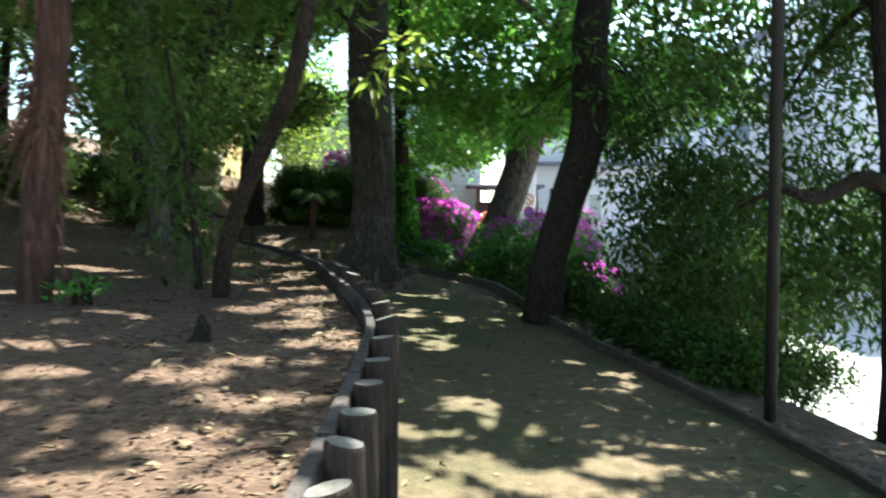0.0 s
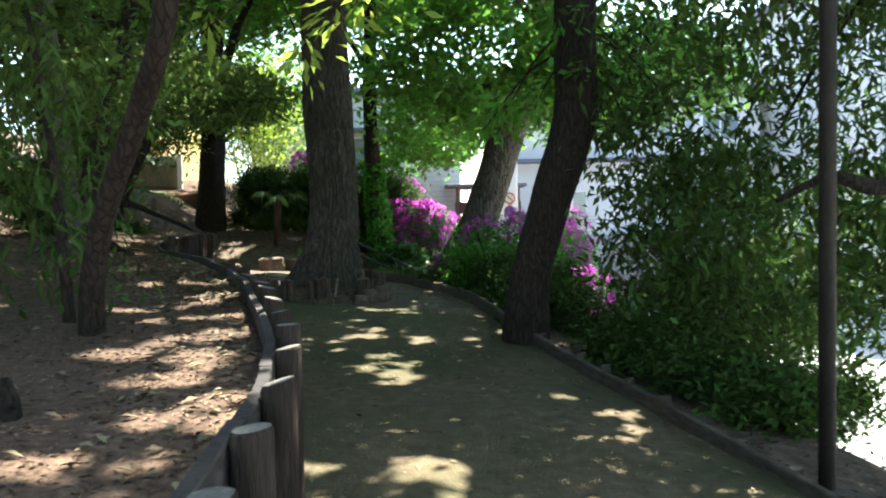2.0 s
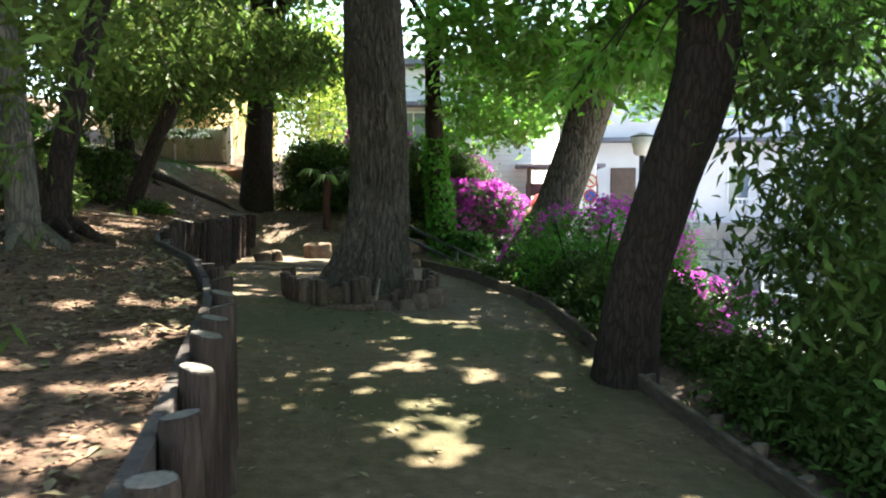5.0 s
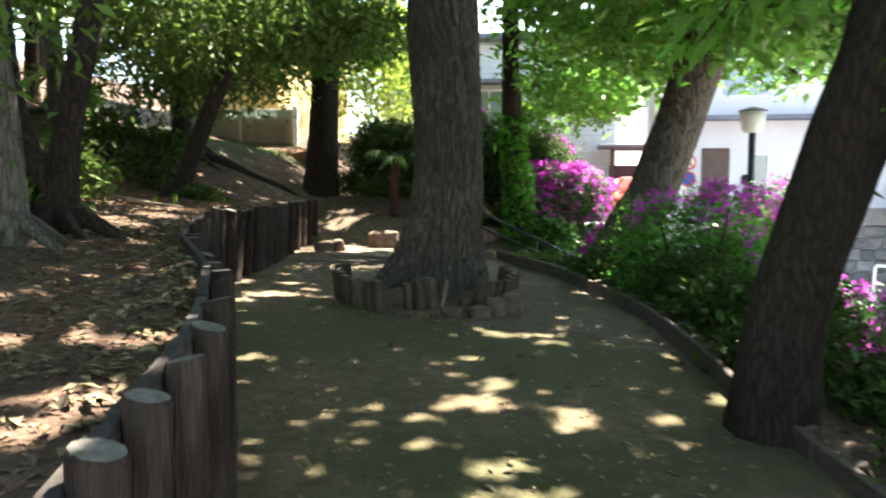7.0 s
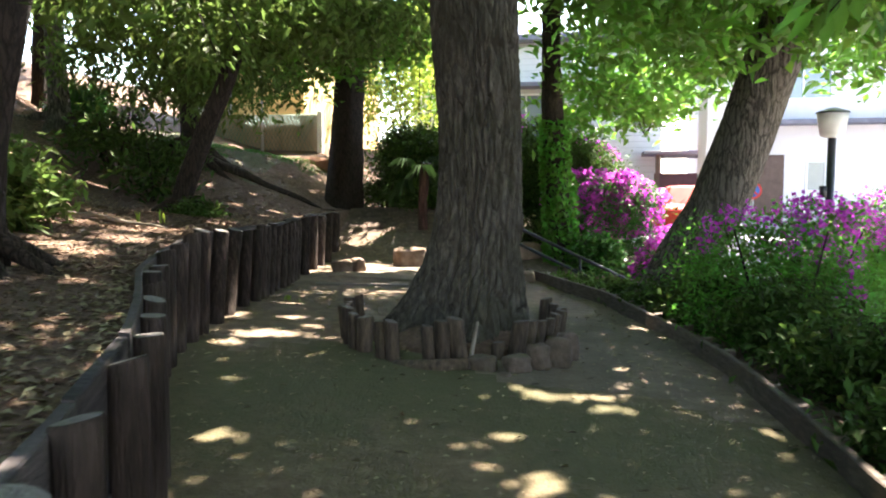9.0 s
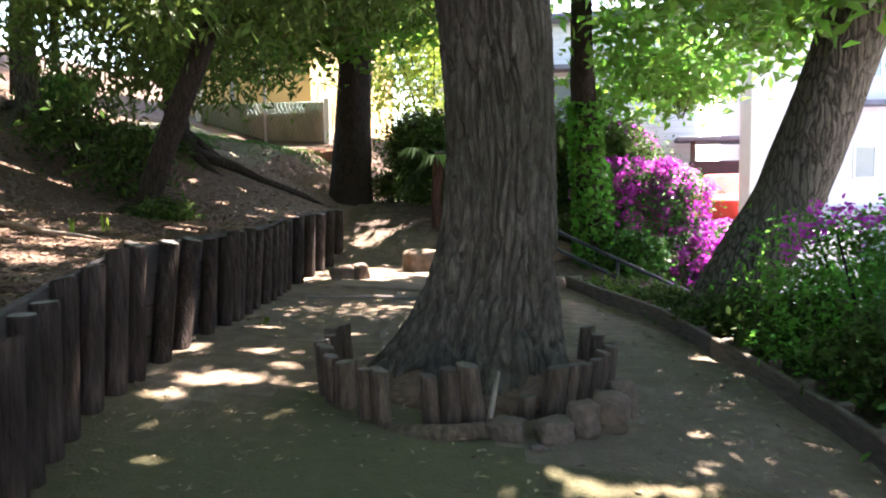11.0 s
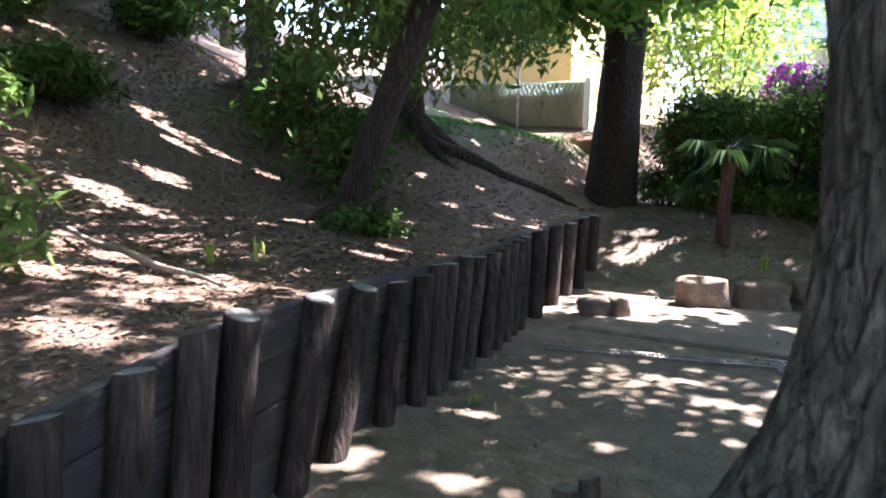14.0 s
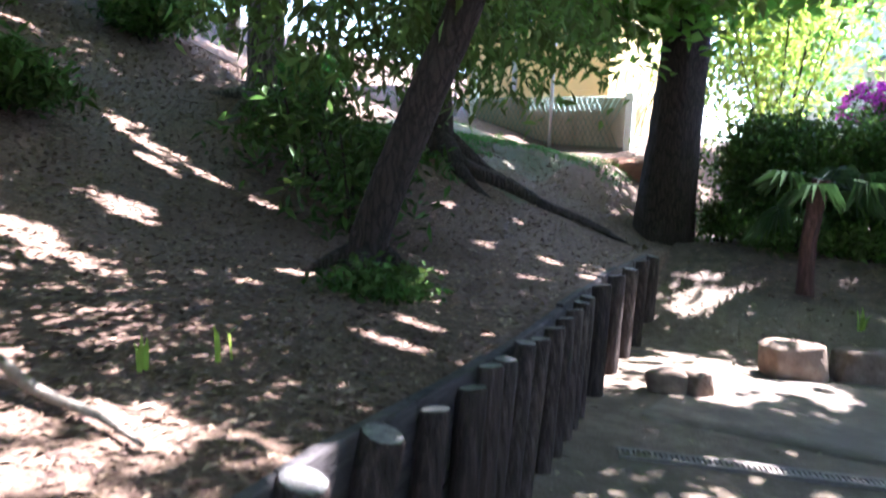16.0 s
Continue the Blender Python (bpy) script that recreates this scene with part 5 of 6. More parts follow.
for dz, nm in ((0.8, "top_rail"), (0.57, "mid_rail"), (0.14, "mid_rail")):
    bar(nm, (0, 0, dz), (0.22, 0.03, dz), 0.024, M_METAL, rail)
    bar(nm, (0.22, 0.03, dz), (3.2, 0.4, dz - 1.42), 0.024, M_METAL, rail)
for x in (0.0, 0.1, 1.15, 2.2, 3.2):
    zt = 0.8 - max(0, x - 0.22) * 0.477
    bar("rail_post", (x, x * 0.125, zt - 0.95), (x, x * 0.125, zt), 0.02, M_METAL, rail)
steps = empty("stone_steps", (-1.3, 18.5, 0.5), "concrete steps going down beyond the handrail", "steps", kind="structure")
for i in range(9):
    part("step", box_bm((0.32 * i, -0.62, -0.5 - 0.155 * i), (0.32 * (i + 1) + 0.05, 0.55, -0.02 - 0.155 * i), 0.012), M_SLAB, steps)
for i, (x, y, s, a) in enumerate([(-2.98, 17.78, (0.58, 0.44, 0.42), 35), (-2.5, 18.15, (0.64, 0.42, 0.38), 38), (-1.98, 18.56, (0.7, 0.42, 0.34), 40), (-1.42, 19.0, (0.66, 0.44, 0.34), 40)]):
    stone("edging_stone", (x, y, float(path_z(x, y)) - 0.05), s, a, "squared brown-grey edging stone against the earth bank", i * 5.1, group="edging stones")
stone("small_boulder", (-3.62, 16.45, 0.58), (0.34, 0.26, 0.24), 20, "small rounded reddish boulder", 31.0)
stone("small_boulder", (-3.42, 16.52, 0.58), (0.24, 0.22, 0.26), 60, "small rounded pale boulder", 37.0)
stone("flat_stone", (-1.25, 17.0, 0.46), (0.5, 0.35, 0.2), 10, "flat grey stone at the foot of the handrail", 41.0)


def apron():
    ys = np.concatenate([[15.749], np.linspace(15.75, 18.2, 14)])
    verts, faces = [], []
    n = 14
    for y in ys:
        a, b = max(float(wall_x(y)) + 0.35, -3.55 + max(0, (y - 17)) * 1.1), min(-1.32, float(kerb_x(y)) - 0.05)
        for k in range(n):
            x = a + (b - a) * k / (n - 1)
            yy = y + 0.35 * (x + 3.4) / 2 * (18.2 - y) / 2.45
            verts.append((x, yy - (0.012 if y == ys[0] else 0), float(path_z(x, yy)) + (-0.03 if y == ys[0] else 0.02)))
    for j in range(len(ys) - 1):
        for k in range(n - 1):
            faces.append((j * n + k, j * n + k + 1, (j + 1) * n + k + 1, (j + 1) * n + k))
    tagged(raw("concrete_apron", verts, faces, M_APRON, smooth=True), "worn brown concrete apron strewn with earth", "pavement", kind="structure")


apron()


def grate(x0, y0, x1, y1, w, label, bars):
    a, b = Vector((x0, y0, 0)), Vector((x1, y1, 0))
    g = empty("drain_grate", (x0, y0, float(path_z(x0, y0)) + 0.008), label, "drain")
    ln = (b - a).length
    g.rotation_euler = (0, math.atan2(float(path_z(x0, y0) - path_z(x1, y1)), ln), math.atan2(y1 - y0, x1 - x0))
    for s in (0, w - 0.03):
        part("frame", box_bm((0, s, -0.03), (ln, s + 0.03, 0.012)), M_GRATE, g)
    for k in range(bars):
        x = ln * (k + 0.5) / bars
        part("slat", box_bm((x - 0.008, 0.03, -0.02), (x + 0.008, w - 0.03, 0.008)), M_GRATE, g)


for i in range(4):
    f0, f1 = i / 4, (i + 1) / 4
    grate(-3.4 + 1.45 * f0, 14.92 + 0.72 * f0, -3.4 + 1.45 * f1, 14.92 + 0.72 * f1, 0.14, "narrow rusty channel drain grate across the path", 14)
grate(-1.92, 15.55, -1.35, 15.8, 0.34, "square rusty iron drain grate", 16)
grate(-2.2, 17.55, -1.85, 17.75, 0.2, "small iron drain grate on the apron", 10)

# ---- pole, lamp, sign ----
pole = empty("steel_pole", (2.21, 5.36, 0.1), "tall slim dark steel pole beside the kerb", "pole")
bar("shaft", (0, 0, -0.3), (0.03, 0, 6.0), 0.042, M_POLE, pole, 14)
part("base_plate", box_bm((-0.09, -0.09, -0.06), (0.09, 0.09, 0.0), 0.01), M_METAL, pole)
lamp_z = land_z(2.63, 17.0)
lamp = empty("garden_lamp", (2.63, 17.0, lamp_z), "black lamp post with a frosted tapered shade", "street lamp")
hz = 2.38 - lamp_z
bar("post", (0, 0, -0.2), (0.02, 0, hz), 0.05, M_METAL, lamp, 14)
bar("clamp_box", (-0.06, 0, hz - 0.75), (-0.06, 0, hz - 0.6), 0.05, M_METAL, lamp, 8)
v, f = tube([(0.02, 0, hz), (0.02, 0, hz + 0.03), (0.02, 0, hz + 0.16), (0.02, 0, hz + 0.3)], (0.09, 0.14, 0.165, 0.19), 20)
raw("shade", v, f, M_LAMPGLASS, lamp, "frosted white glass shade", smooth=True)
v, f = tube([(0.02, 0, hz + 0.3), (0.02, 0, hz + 0.32), (0.02, 0, hz + 0.37)], (0.2, 0.2, 0.06), 20)
raw("cap", v, f, M_METAL, lamp)
sg = empty("no_parking_sign", (1.98, 18.5, land_z(1.98, 18.5)), "blue round traffic sign with a red rim on a steel post", "road sign")
sz = 1.72 - land_z(1.98, 18.5)
bar("post", (0, 0.03, -0.2), (0, 0.03, sz + 0.45), 0.02, M_GALV, sg)
for z, r0 in ((sz + 0.28, 0.125), (sz, 0.125)):
    v, f = tube([(0, 0.02, z), (0, 0.0, z), (0, -0.01, z)], (r0, r0, r0), 24)
    disc = raw("sign_disc", v, f, M_RED, sg, "red rim")
    v, f = tube([(0, -0.012, z), (0, -0.016, z), (0, -0.018, z)], (r0 * 0.76, r0 * 0.76, r0 * 0.76), 24)
    raw("sign_face", v, f, M_BLUE if z < sz + 0.1 else M_PALE, disc)
    part("sign_stripe", box_bm((-0.09, -0.024, -0.012), (0.09, -0.019, 0.012)), M_RED, disc).matrix_local = pose(0, 0, z, 0, 45, 0)

# ---- buildings beyond the bank ----
def window(parent, x0, x1, z0, z1, y, panes=2, deep=0.08):
    w = part("window", box_bm((x0, y - 0.02, z0), (x1, y + deep, z1)), M_GLASS, parent)
    t = 0.06
    for lo, hi in (((x0 - t, z0 - t), (x1 + t, z0)), ((x0 - t, z1), (x1 + t, z1 + t)), ((x0 - t, z0), (x0, z1)), ((x1, z0), (x1 + t, z1))):
        part("window_frame", box_bm((lo[0], y - 0.06, lo[1]), (hi[0], y + 0.02, hi[1])), M_FRAME, w)
    for k in range(1, panes):
        x = x0 + (x1 - x0) * k / panes
        part("mullion", box_bm((x - 0.025, y - 0.05, z0), (x + 0.025, y, z1)), M_FRAME, w)


def building(name, lo, hi, wall, label, wins, roof=M_ROOF, over=0.4):
    b = empty(name, (0, 0, 0), label, "building")
    part("wall", box_bm(lo, hi, 0.03), wall, b)
    part("roof", box_bm((lo[0] - over, lo[1] - over, hi[2]), (hi[0] + over, hi[1] + over, hi[2] + 0.25), 0.05), roof, b)
    for x0, x1, z0, z1, p in wins:
        window(b, x0, x1, z0, z1, lo[1], p)
    return b


wb = building("white_house", (3.2, 33, -1.9), (13.5, 42, 6.5), M_WHITE, "white rendered two-storey house with grey door and small windows",
              [(6.0, 6.5, 1.75, 2.6, 1), (8.6, 9.3, 1.55, 2.9, 1), (11.0, 12.4, 1.4, 2.9, 2), (5.0, 6.6, 4.6, 5.6, 2), (8.4, 10.0, 4.6, 5.6, 2), (11.2, 12.6, 4.6, 5.6, 2)])
part("door", box_bm((4.4, 32.93, 1.0), (5.3, 33.05, 2.85), 0.01), M_TIMB, wb, "dark brown recessed door")
part("eave", box_bm((3.0, 32.3, 3.75), (13.7, 33.0, 3.9), 0.02), M_ROOF, wb)
part("plinth", box_bm((3.1, 32.7, -1.9), (13.6, 33.0, 0.9), 0.02), M_GREYW, wb)
railing = empty("balcony_railing", (8.5, 32.0, 0.9), "pale vertical-barred railing before the white house", "railing")
part("top_bar", box_bm((0, 0, 0.8), (5.0, 0.05, 0.86)), M_FRAME, railing)
part("bottom_bar", box_bm((0, 0, 0.0), (5.0, 0.05, 0.06)), M_FRAME, railing)
for k in range(34):
    part("baluster", box_bm((0.15 * k, 0.01, 0.06), (0.15 * k + 0.03, 0.04, 0.8)), M_FRAME, railing)
part("ledge", box_bm((-1.2, -0.1, -2.8), (5.1, 0.7, -0.002)), M_GREYW, railing)
part("coping", box_bm((-1.25, -0.22, -0.55), (5.15, -0.104, -0.003), 0.02), M_CONCB, railing, "stained concrete band")
mr = random.Random(21)
for row in range(6):
    x = -1.2 - mr.uniform(0, 0.3)
    while x < 5.0:
        w0 = mr.uniform(0.4, 0.75)
        part("stone_block", box_bm((x + 0.015, -0.2 + mr.uniform(-0.02, 0.02), -2.75 + 0.365 * row), (x + w0 - 0.015, -0.103, -2.405 + 0.365 * row), 0.03), M_MASONRY, railing)
        x += w0
building("apartment_house", (14.0, 27, -1.9), (30, 40, 9.5), M_WHITE, "pale blue-white apartment house with rows of windows",
         [(15 + 2.6 * k, 16.6 + 2.6 * k, z, z + 1.3, 2) for k in range(5) for z in (0.6, 3.4, 6.2)])
building("far_white_house", (-7.5, 46, -1), (2.0, 54, 8), M_WHITE, "pale house far beyond the garden trees", [(-6, -4.5, 4, 5.2, 2), (-3, -1.6, 4, 5.2, 2), (0, 1.4, 4, 5.2, 2)])
building("white_block", (17, 8, -1.9), (28, 24, 7), M_WHITE, "white house across the road seen through leaves", [(18.5 + 2.5 * k, 20 + 2.5 * k, 2.6, 3.8, 2) for k in range(4)])

building("white_annex", (2.08, 25.4, -1.9), (2.95, 27, 4.6), M_WHITE, "narrow white rendered annex beside the carport", [], over=0.1)
M_MAROON = material("dark_maroon_paint", [(0.05, 0.018, 0.024), (0.08, 0.03, 0.036)], 5, 0.6, 0.1, 30)
port = empty("carport", (1.1, 31.0, -1.9), "small brown carport with a flat dark roof", "carport")
part("roof", box_bm((-0.2, -0.4, 4.68), (2.8, 2.6, 4.8), 0.02), M_ROOF, port)
part("panel", box_bm((0.15, -0.05, 3.7), (2.6, 0.02, 4.14), 0.01), M_MAROON, port)
for x in (0.25, 2.5):
    for y in (0.0, 2.3):
        part("post", box_bm((x - 0.06, y - 0.06, 0), (x + 0.06, y + 0.06, 4.7)), M_TIMB, port)
part("platform", box_bm((-0.3, 0.1, 0.0), (3.0, 2.6, 3.0), 0.02), M_GREYW, port)


def car():
    c = empty("red_car", (2.35, 29.1, 0.5), "small red car parked on the raised drive", "car")
    part("drive_kerb", box_bm((-2.4, -2.0, -2.4), (2.4, 1.95, -0.002), 0.02), M_GREYW, None)
    tagged(bpy.data.objects["drive_kerb"], "raised pale concrete drive", "drive", kind="structure").location = (2.35, 29.1, 0.5)
    prof = [(-1.8, 0.3), (-1.8, 0.75), (-1.2, 0.88), (-0.6, 1.35), (0.9, 1.38), (1.5, 0.95), (1.75, 0.85), (1.78, 0.3)]
    verts = [(x, y, z) for y in (-0.75, 0.75) for x, z in prof]
    n = len(prof)
    faces = [tuple(range(n)), tuple(range(2 * n - 1, n - 1, -1))] + [(k, n + k, n + (k + 1) % n, (k + 1) % n) for k in range(n)]
    ob = raw("body", verts, faces, M_RED, c)
    mod = ob.modifiers.new("soft", "BEVEL")
    mod.width, mod.segments = 0.08, 3
    raw("side_window", [(-1.0, -0.76, 0.95), (1.25, -0.76, 0.98), (0.8, -0.76, 1.28), (-0.52, -0.76, 1.26), (-1.0, -0.74, 0.95), (1.25, -0.74, 0.98), (0.8, -0.74, 1.28), (-0.52, -0.74, 1.26)],
        [(0, 1, 2, 3), (7, 6, 5, 4), (0, 4, 5, 1), (1, 5, 6, 2), (2, 6, 7, 3), (3, 7, 4, 0)], M_GLASS, c)
    for x in (-1.15, 1.15):
        for y in (-0.7, 0.7):
            v, f = tube([(x, y - 0.09, 0.3), (x, y, 0.3), (x, y + 0.09, 0.3)], (0.3, 0.3, 0.3), 18)
            w = raw("wheel", v, f, M_RUBBER, c)
            v, f = tube([(x, y - 0.1, 0.3), (x, y, 0.3), (x, y + 0.1, 0.3)], (0.17, 0.17, 0.17), 14)
            raw("rim", v, f, M_GALV, w)
    c.rotation_euler.z = math.radians(68)


car()
up = empty("utility_pole", (9.9, 30.6, -1.9), "pale concrete utility pole beside the road", "utility pole")
v, f = tube([(0, 0, -0.1), (0, 0, 4), (0, 0, 9.5)], (0.19, 0.17, 0.13), 16)
raw("shaft", v, f, M_GALV, up, smooth=True)
for z in (8.2, 8.8):
    part("cross_arm", box_bm((-0.9, -0.05, z), (0.9, 0.05, z + 0.09)), M_GALV, up)
for i, (z, dx) in enumerate(((6.4, -0.8), (6.4, 0.8), (7.0, 0.0))):
    v, f = tube([(dx - 24, 37 + dx, z + 0.4), (dx - 2, 33, z - 0.3), (9.9 + dx, 30.6, z), (24, 27, z - 0.5), (45, 20, z)], (0.014,) * 5, 5)
    tagged(raw("overhead_cable", v, f, M_METAL), "thin black overhead cable", "cable", "overhead cables")
fence = empty("road_fence", (5.6, 8.5, -1.9), "green mesh fence along the pale road below the bank", "fence")
for k in range(9):
    part("post", box_bm((k * 1.2 - 0.03, k * 1.2 * 0.9 - 0.03, 0), (k * 1.2 + 0.03, k * 1.2 * 0.9 + 0.03, 1.1)), M_GREENF, fence)
for z in (0.15, 1.05):
    bar("rail", (0, 0, z), (9.6, 8.64, z), 0.02, M_GREENF, fence)
for k in range(80):
    bar("wire", (k * 0.12, k * 0.108, 0.1), (k * 0.12, k * 0.108, 1.08), 0.005, M_GREENF, fence, 4)
wr = empty("white_railing", (8.6, 29.0, -1.9), "white tubular hoop railing below the bank", "railing")
pts = [(0, 0, 0), (0, 0, 1.1), (0.08, 0, 1.22), (0.2, 0, 1.24), (1.5, 0.1, 1.0), (1.6, 0.1, 0.9), (1.6, 0.1, 0)]
v, f = tube(bend(pts, 40), (0.04,) * 40, 10)
raw("hoop", v, f, M_PALE, wr, smooth=True)
bar("mid_bar", (0, 0, 0.75), (1.6, 0.1, 0.5), 0.035, M_PALE, wr)

# ---- upper left: low wall, mesh fence, houses ----
lw = empty("mesh_fence", (-6.7, 24.0, 2.4), "low concrete wall with chain-link fence and steel posts", "fence")
part("low_wall", box_bm((-3.1, 0.15, -0.3), (0, 0.3, 1.1), 0.01), M_CONC, lw, "stained concrete wall")
part("end_post", box_bm((-0.06, -0.06, -0.2), (0.06, 0.06, 1.16), 0.01), M_PALE, lw, "pale square post")
part("end_post", box_bm((-3.2, 0.1, 0.3), (-3.1, 0.3, 1.7), 0.01), M_PALE, lw, "pale square post")
for x in (-1.45, -3.45):
    bar("fence_post", (x, 0, -0.2), (x, 0, 3.2), 0.03, M_GALV, lw)
for k in range(30):
    x = -0.1 - k * 0.095
    bar("wire", (x, 0.05, 0.05), (x - 0.55, 0.05, 1.1), 0.006, M_GREENF, lw, 4)
    bar("wire", (x - 0.55, 0.06, 0.05), (x, 0.06, 1.1), 0.006, M_GREENF, lw, 4)
for z in (0.05, 1.1):
    bar("tension_wire", (-3.45, 0.05, z), (0, 0.05, z), 0.01, M_GREENF, lw, 5)
for k in range(16):
    bar("wire", (0.1 + k * 0.09, 0.3, 0.9), (0.5 + k * 0.09, 0.3, 1.9), 0.007, M_GREENF, lw, 4)
    bar("wire", (0.5 + k * 0.09, 0.31, 0.9), (0.1 + k * 0.09, 0.31, 1.9), 0.007, M_GREENF, lw, 4)
ch = building("cream_house", (-11.1, 26, 1.5), (-7.9, 33, 7.5), M_CREAM, "cream-clad house behind the chain-link fence", [(-10.3, -9.6, 5.2, 6.2, 2)])
for k in range(12):
    part("cladding_board", box_bm((-11.12, 25.985, 1.6 + 0.45 * k), (-7.88, 25.999, 2.04 + 0.45 * k)), M_CREAM, ch)
part("downpipe", box_bm((-9.98, 25.9, 1.6), (-9.88, 25.98, 7.4), 0.01), M_GALV, ch)
gh = building("grey_house", (-6.4, 32, 0.5), (1.5, 39, 6.4), M_GREYW, "grey-white house with lapped cladding and dark-framed window", [(-3.5, -1.9, 3.3, 4.75, 2)])
for k in range(30):
    if not 3.1 < 0.6 + 0.19 * k < 4.85:
        part("cladding_board", box_bm((-6.42, 31.97, 0.6 + 0.19 * k), (1.52, 31.998, 0.775 + 0.19 * k)), M_WHITE, gh)
    else:
        for a, b in ((-6.42, -3.7), (-1.7, 1.52)):
            part("cladding_board", box_bm((a, 31.97, 0.6 + 0.19 * k), (b, 31.998, 0.775 + 0.19 * k)), M_WHITE, gh)
part("canopy", box_bm((-3.9, 31.2, 4.95), (-1.4, 32.0, 5.08), 0.01), M_ROOF, gh, "dark window canopy")
mound = stone("earth_mound", (-6.1, 22.9, land_z(-6.1, 22.9) - 0.22), (1.7, 1.0, 0.6), 10, "heap of red-brown earth beside the fence", 61.0, M_EARTHRED)
mound["category"] = "soil"

# ---- small things on the ground ----
v, f = tube(bend([(x, y, land_z(x, y) + h) for x, y, h in ((-5.0, 12.3, 0.05), (-4.6, 12.16, 0.06), (-4.3, 12.12, 0.07), (-4.06, 12.1, 0.04), (-3.8, 12.12, 0.03), (-3.62, 12.1, 0.02))], 24), np.interp(np.arange(24), (0, 12, 23), (0.012, 0.019, 0.007)), 9, 0.3)
tagged(raw("fallen_branch", v, f, M_DEADWOOD, smooth=True), "bleached fallen branch on bare soil", "branch")
stump = empty("tree_stump", (-1.24, 4.06, land_z(-1.24, 4.06)), "small dark broken stump among fallen leaves", "stump")
trunk("stump_wood", [(0, 0, -0.03), (0.01, 0, 0.03), (0.015, 0, 0.09), (0.01, 0.01, 0.14)], (0.075, 0.045, 0.032, 0.01), M_BARKD, stump, 14, 14, 0.01, 0.3)
st2 = empty("tree_stump", (-8.12, 17.1, land_z(-8.12, 17.1)), "old dark stump beside the hillside tree", "stump")
trunk("stump_wood", [(0, 0, -0.1), (0, 0, 0.2), (0.03, 0, 0.42)], (0.17, 0.12, 0.09), M_BARKD, st2, 16, 12, 0.012, 0.3)


def tuft(x, y, h, n, seed):
    r = random.Random(seed)
    z = land_z(x, y)
    verts, faces = [], []
    for k in range(n):
        a, s = r.uniform(0, 6.28), r.uniform(0.3, 1.0)
        bx, by = r.uniform(-0.03, 0.03), r.uniform(-0.03, 0.03)
        d = Vector((math.cos(a), math.sin(a), 0))
        w = Vector((-d.y, d.x, 0)) * 0.008
        p0, p1, p2 = Vector((bx, by, 0)), Vector((bx, by, h * 0.6)) + d * h * 0.15 * s, Vector((bx, by, h * r.uniform(0.7, 1.1))) + d * h * 0.5 * s
        i = len(verts)
        verts += [tuple(p0 - w), tuple(p0 + w), tuple(p1 + w), tuple(p1 - w), tuple(p2)]
        faces += [(i, i + 1, i + 2, i + 3), (i + 3, i + 2, i + 4)]
    ob = raw("grass_tuft", verts, faces, M_LEAFY)
    ob.location = (x, y, z - 0.005)
    tagged(ob, "small tuft of bright green grass blades", "grass", "grass tufts")


for i, (x, y, h, n) in enumerate([(-4.14, 12.5, 0.13, 3), (-4.1, 12.78, 0.16, 4), (-0.55, 12.05, 0.1, 12), (-3.15, 13.45, 0.07, 9), (-2.6, 18.9, 0.2, 12), (1.15, 9.9, 0.15, 8)]):
    tuft(x, y, h, n, i)


shrub("seedling", -2.17, 4.78, 0.26, 0.24, 0.2, M_IVYB, "small fresh green seedling at the shaggy trunk's foot", 0, seed=210, leaf=(0.09, 0.03), n=6, spread=0.06)


def scatter(name, spots, length, width, mat, label, seed, lift=0.008):
    pts = np.array([(x, y, land_z(x, y) + lift) for x, y in spots])
    ob = leaves(name, pts, length, width, mat, None, 0.0, label, keep_all=True, flat=0.1, seed=seed, tilt=0.16)
    ob["category"] = "leaves"


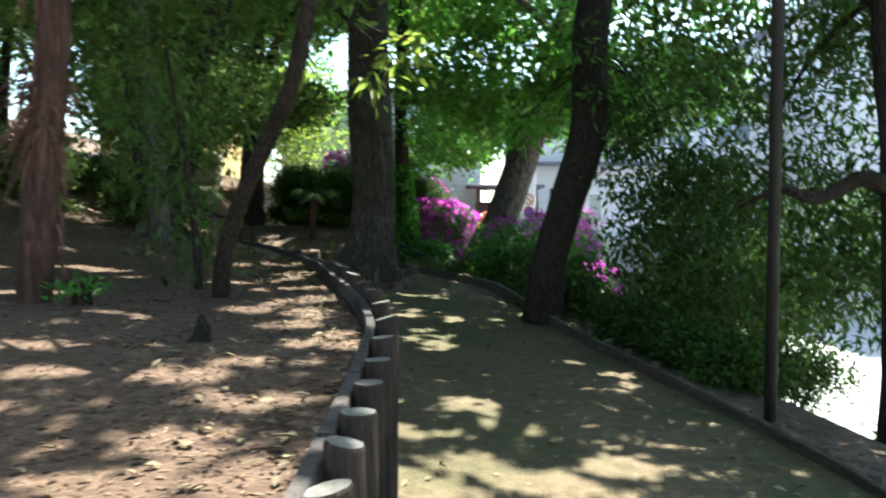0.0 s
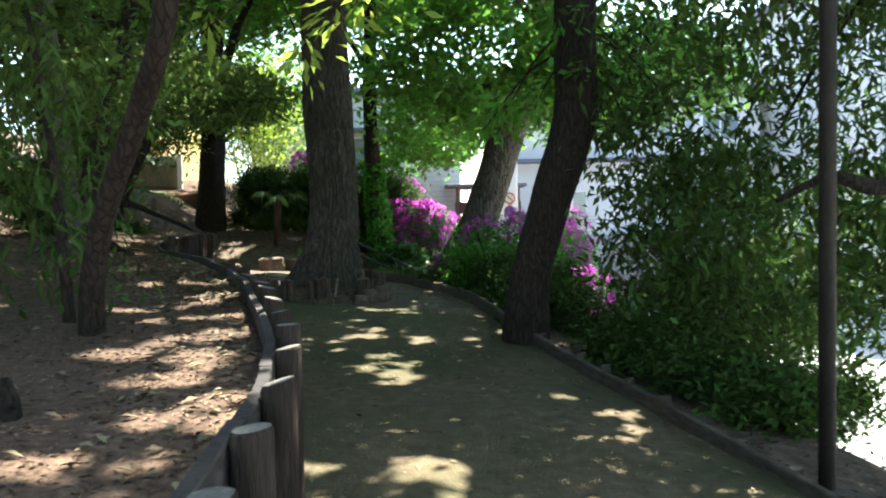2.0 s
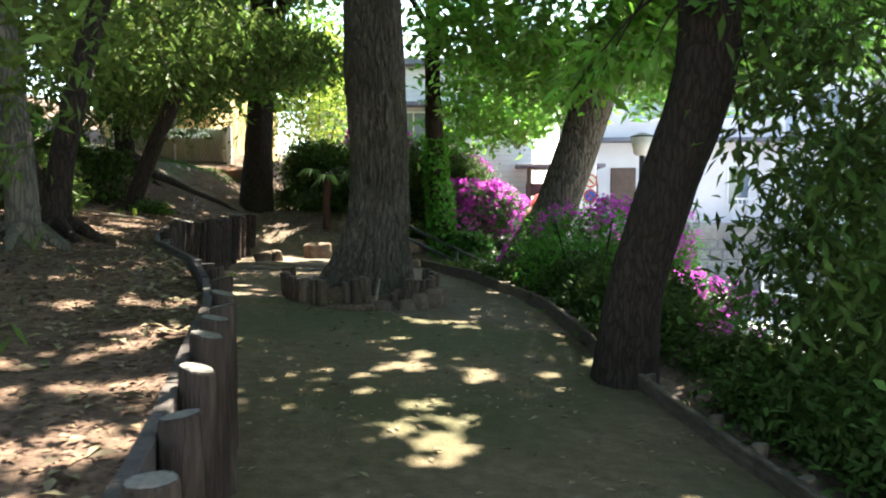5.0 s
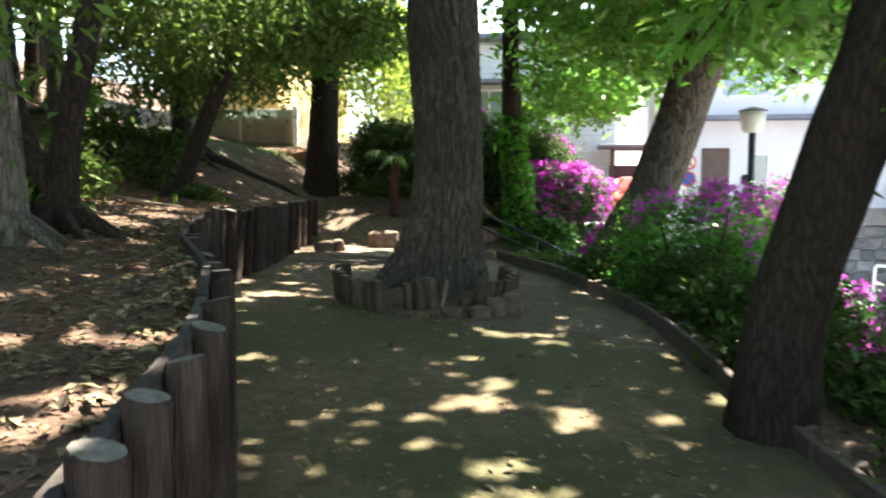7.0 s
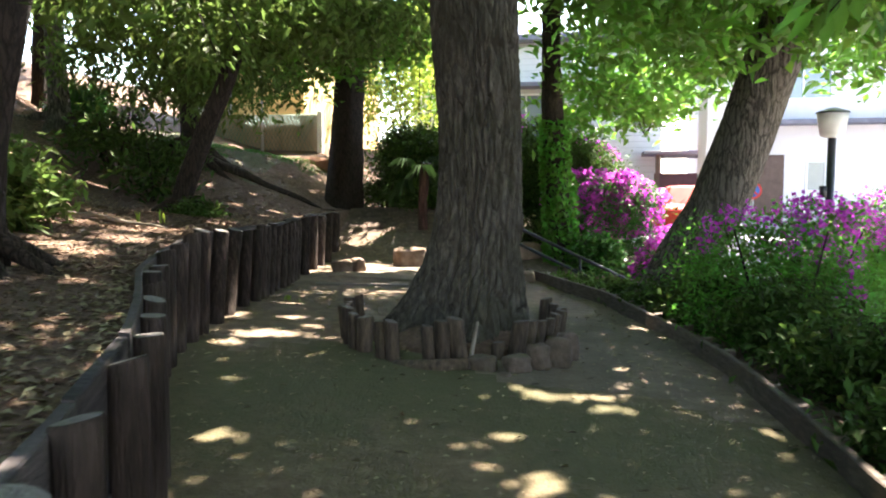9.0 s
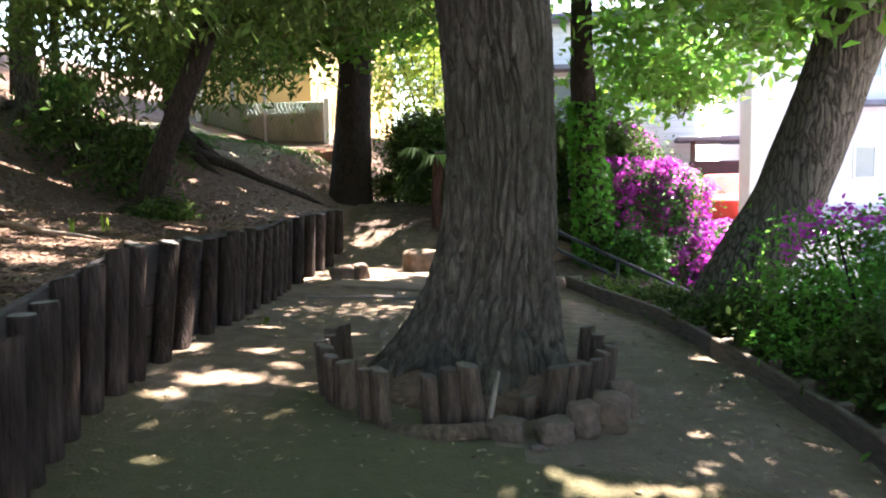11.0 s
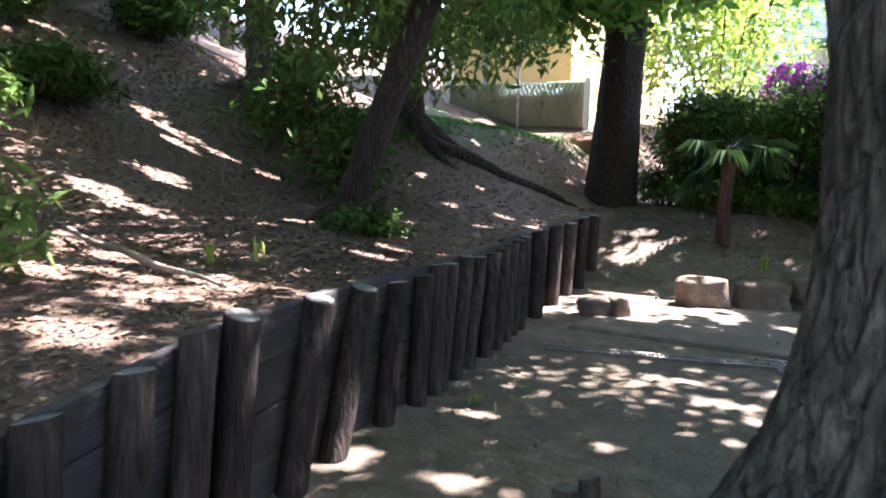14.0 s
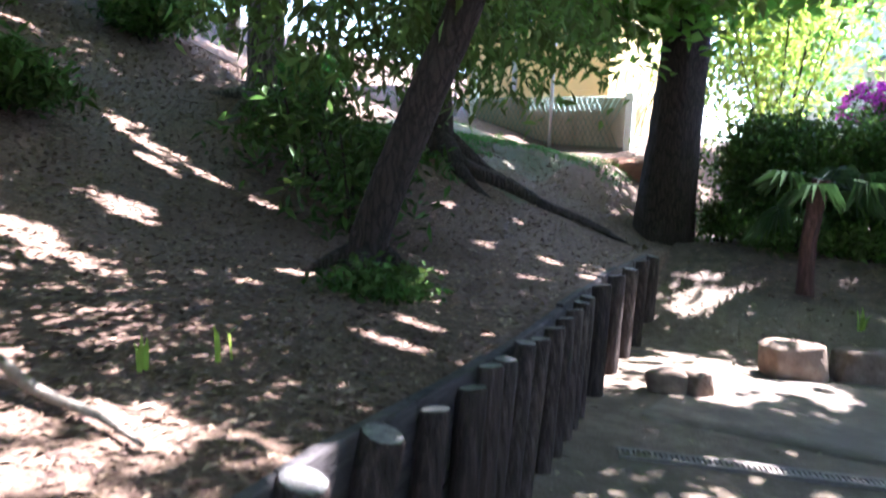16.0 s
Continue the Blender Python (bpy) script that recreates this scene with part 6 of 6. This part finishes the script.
rg = np.random.default_rng(9)
ly = rg.uniform(0.5, 14, 15000)
scatter("fallen_leaves", np.stack([wall_x(ly) - 0.03 - rg.exponential(1.1, 15000), ly], 1), 0.034, 0.014, M_DEAD, "dry brown and tan fallen leaves on the soil", 71, 0.004)
ly = rg.uniform(10, 21, 20000)
scatter("fallen_leaves", np.stack([wall_x(ly) - 0.1 - rg.uniform(0, 7, 20000), ly], 1), 0.05, 0.024, M_DEADP, "dry brown fallen leaves on the hillside", 72, 0.005)
ly = rg.uniform(1, 18, 900)
f1 = rg.beta(0.7, 0.7, 900)
scatter("fallen_leaves", np.stack([wall_x(ly) + 0.15 + f1 * (kerb_x(ly) - wall_x(ly) - 0.2), ly], 1), 0.07, 0.03, M_FRESHFALL, "scattered pale green and tan leaves on the path", 73)
ly = rg.uniform(8, 14.5, 900)
f1 = rg.random(900)
scatter("fallen_leaves", np.stack([wall_x(ly) + 0.15 + f1 * (kerb_x(ly) - wall_x(ly) - 0.2), ly], 1), 0.045, 0.02, M_FRESHFALL, "small pale leaves and bits on the trodden path", 78)
ly = rg.uniform(1, 17, 1500)
scatter("fallen_leaves", np.stack([kerb_x(ly) + 0.05 + rg.exponential(0.5, 1500), ly], 1), 0.06, 0.03, M_DEAD, "dry fallen leaves along the kerb and bank", 74)
ly = rg.uniform(1.0, 11, 520)
scatter("fallen_leaves", np.stack([wall_x(ly) - 0.04 - rg.exponential(0.55, 520), ly], 1), 0.066, 0.03, M_FRESHFALL, "larger tan and pale fallen leaves heaped by the log wall", 76, 0.014)
ly = rg.uniform(6.5, 10.6, 620)
scatter("fallen_leaves", np.stack([wall_x(ly) - 0.04 - rg.exponential(0.4, 620), ly], 1), 0.065, 0.03, M_FRESHFALL, "pale dry leaves heaped behind the log wall", 77, 0.018)
ly = rg.uniform(18.3, 20.8, 1100)
scatter("fallen_leaves", np.stack([rg.uniform(-4.4, -1.6, 1100), ly], 1), 0.06, 0.028, M_DEADP, "dry tan leaves on the earth bank", 79)
gy = rg.uniform(17.6, 22.6, 7000)
gx = wall_x(gy) - 1.1 - rg.uniform(0, 3.4, 7000)
keep = value_noise(gx * 1.3, gy * 1.3, 31) > 0.45
pts = np.array([(x, y, land_z(x, y) + 0.03) for x, y in zip(gx[keep], gy[keep])])
ob = leaves("turf_grass", pts, 0.1, 0.014, M_IVY, None, -1.2, "short patchy green grass on the slope", keep_all=True, flat=0.4, seed=75)
ob["category"] = "grass"
for i, (x, y) in enumerate(((-5.9, 11.4), (-5.5, 11.6))):
    shrub("low_shrub", x, y, 0.5, 0.4, 0.16, M_LEAFD, "low dark creeping plants on the litter", 0, seed=200 + i, leaf=(0.06, 0.03), n=30)
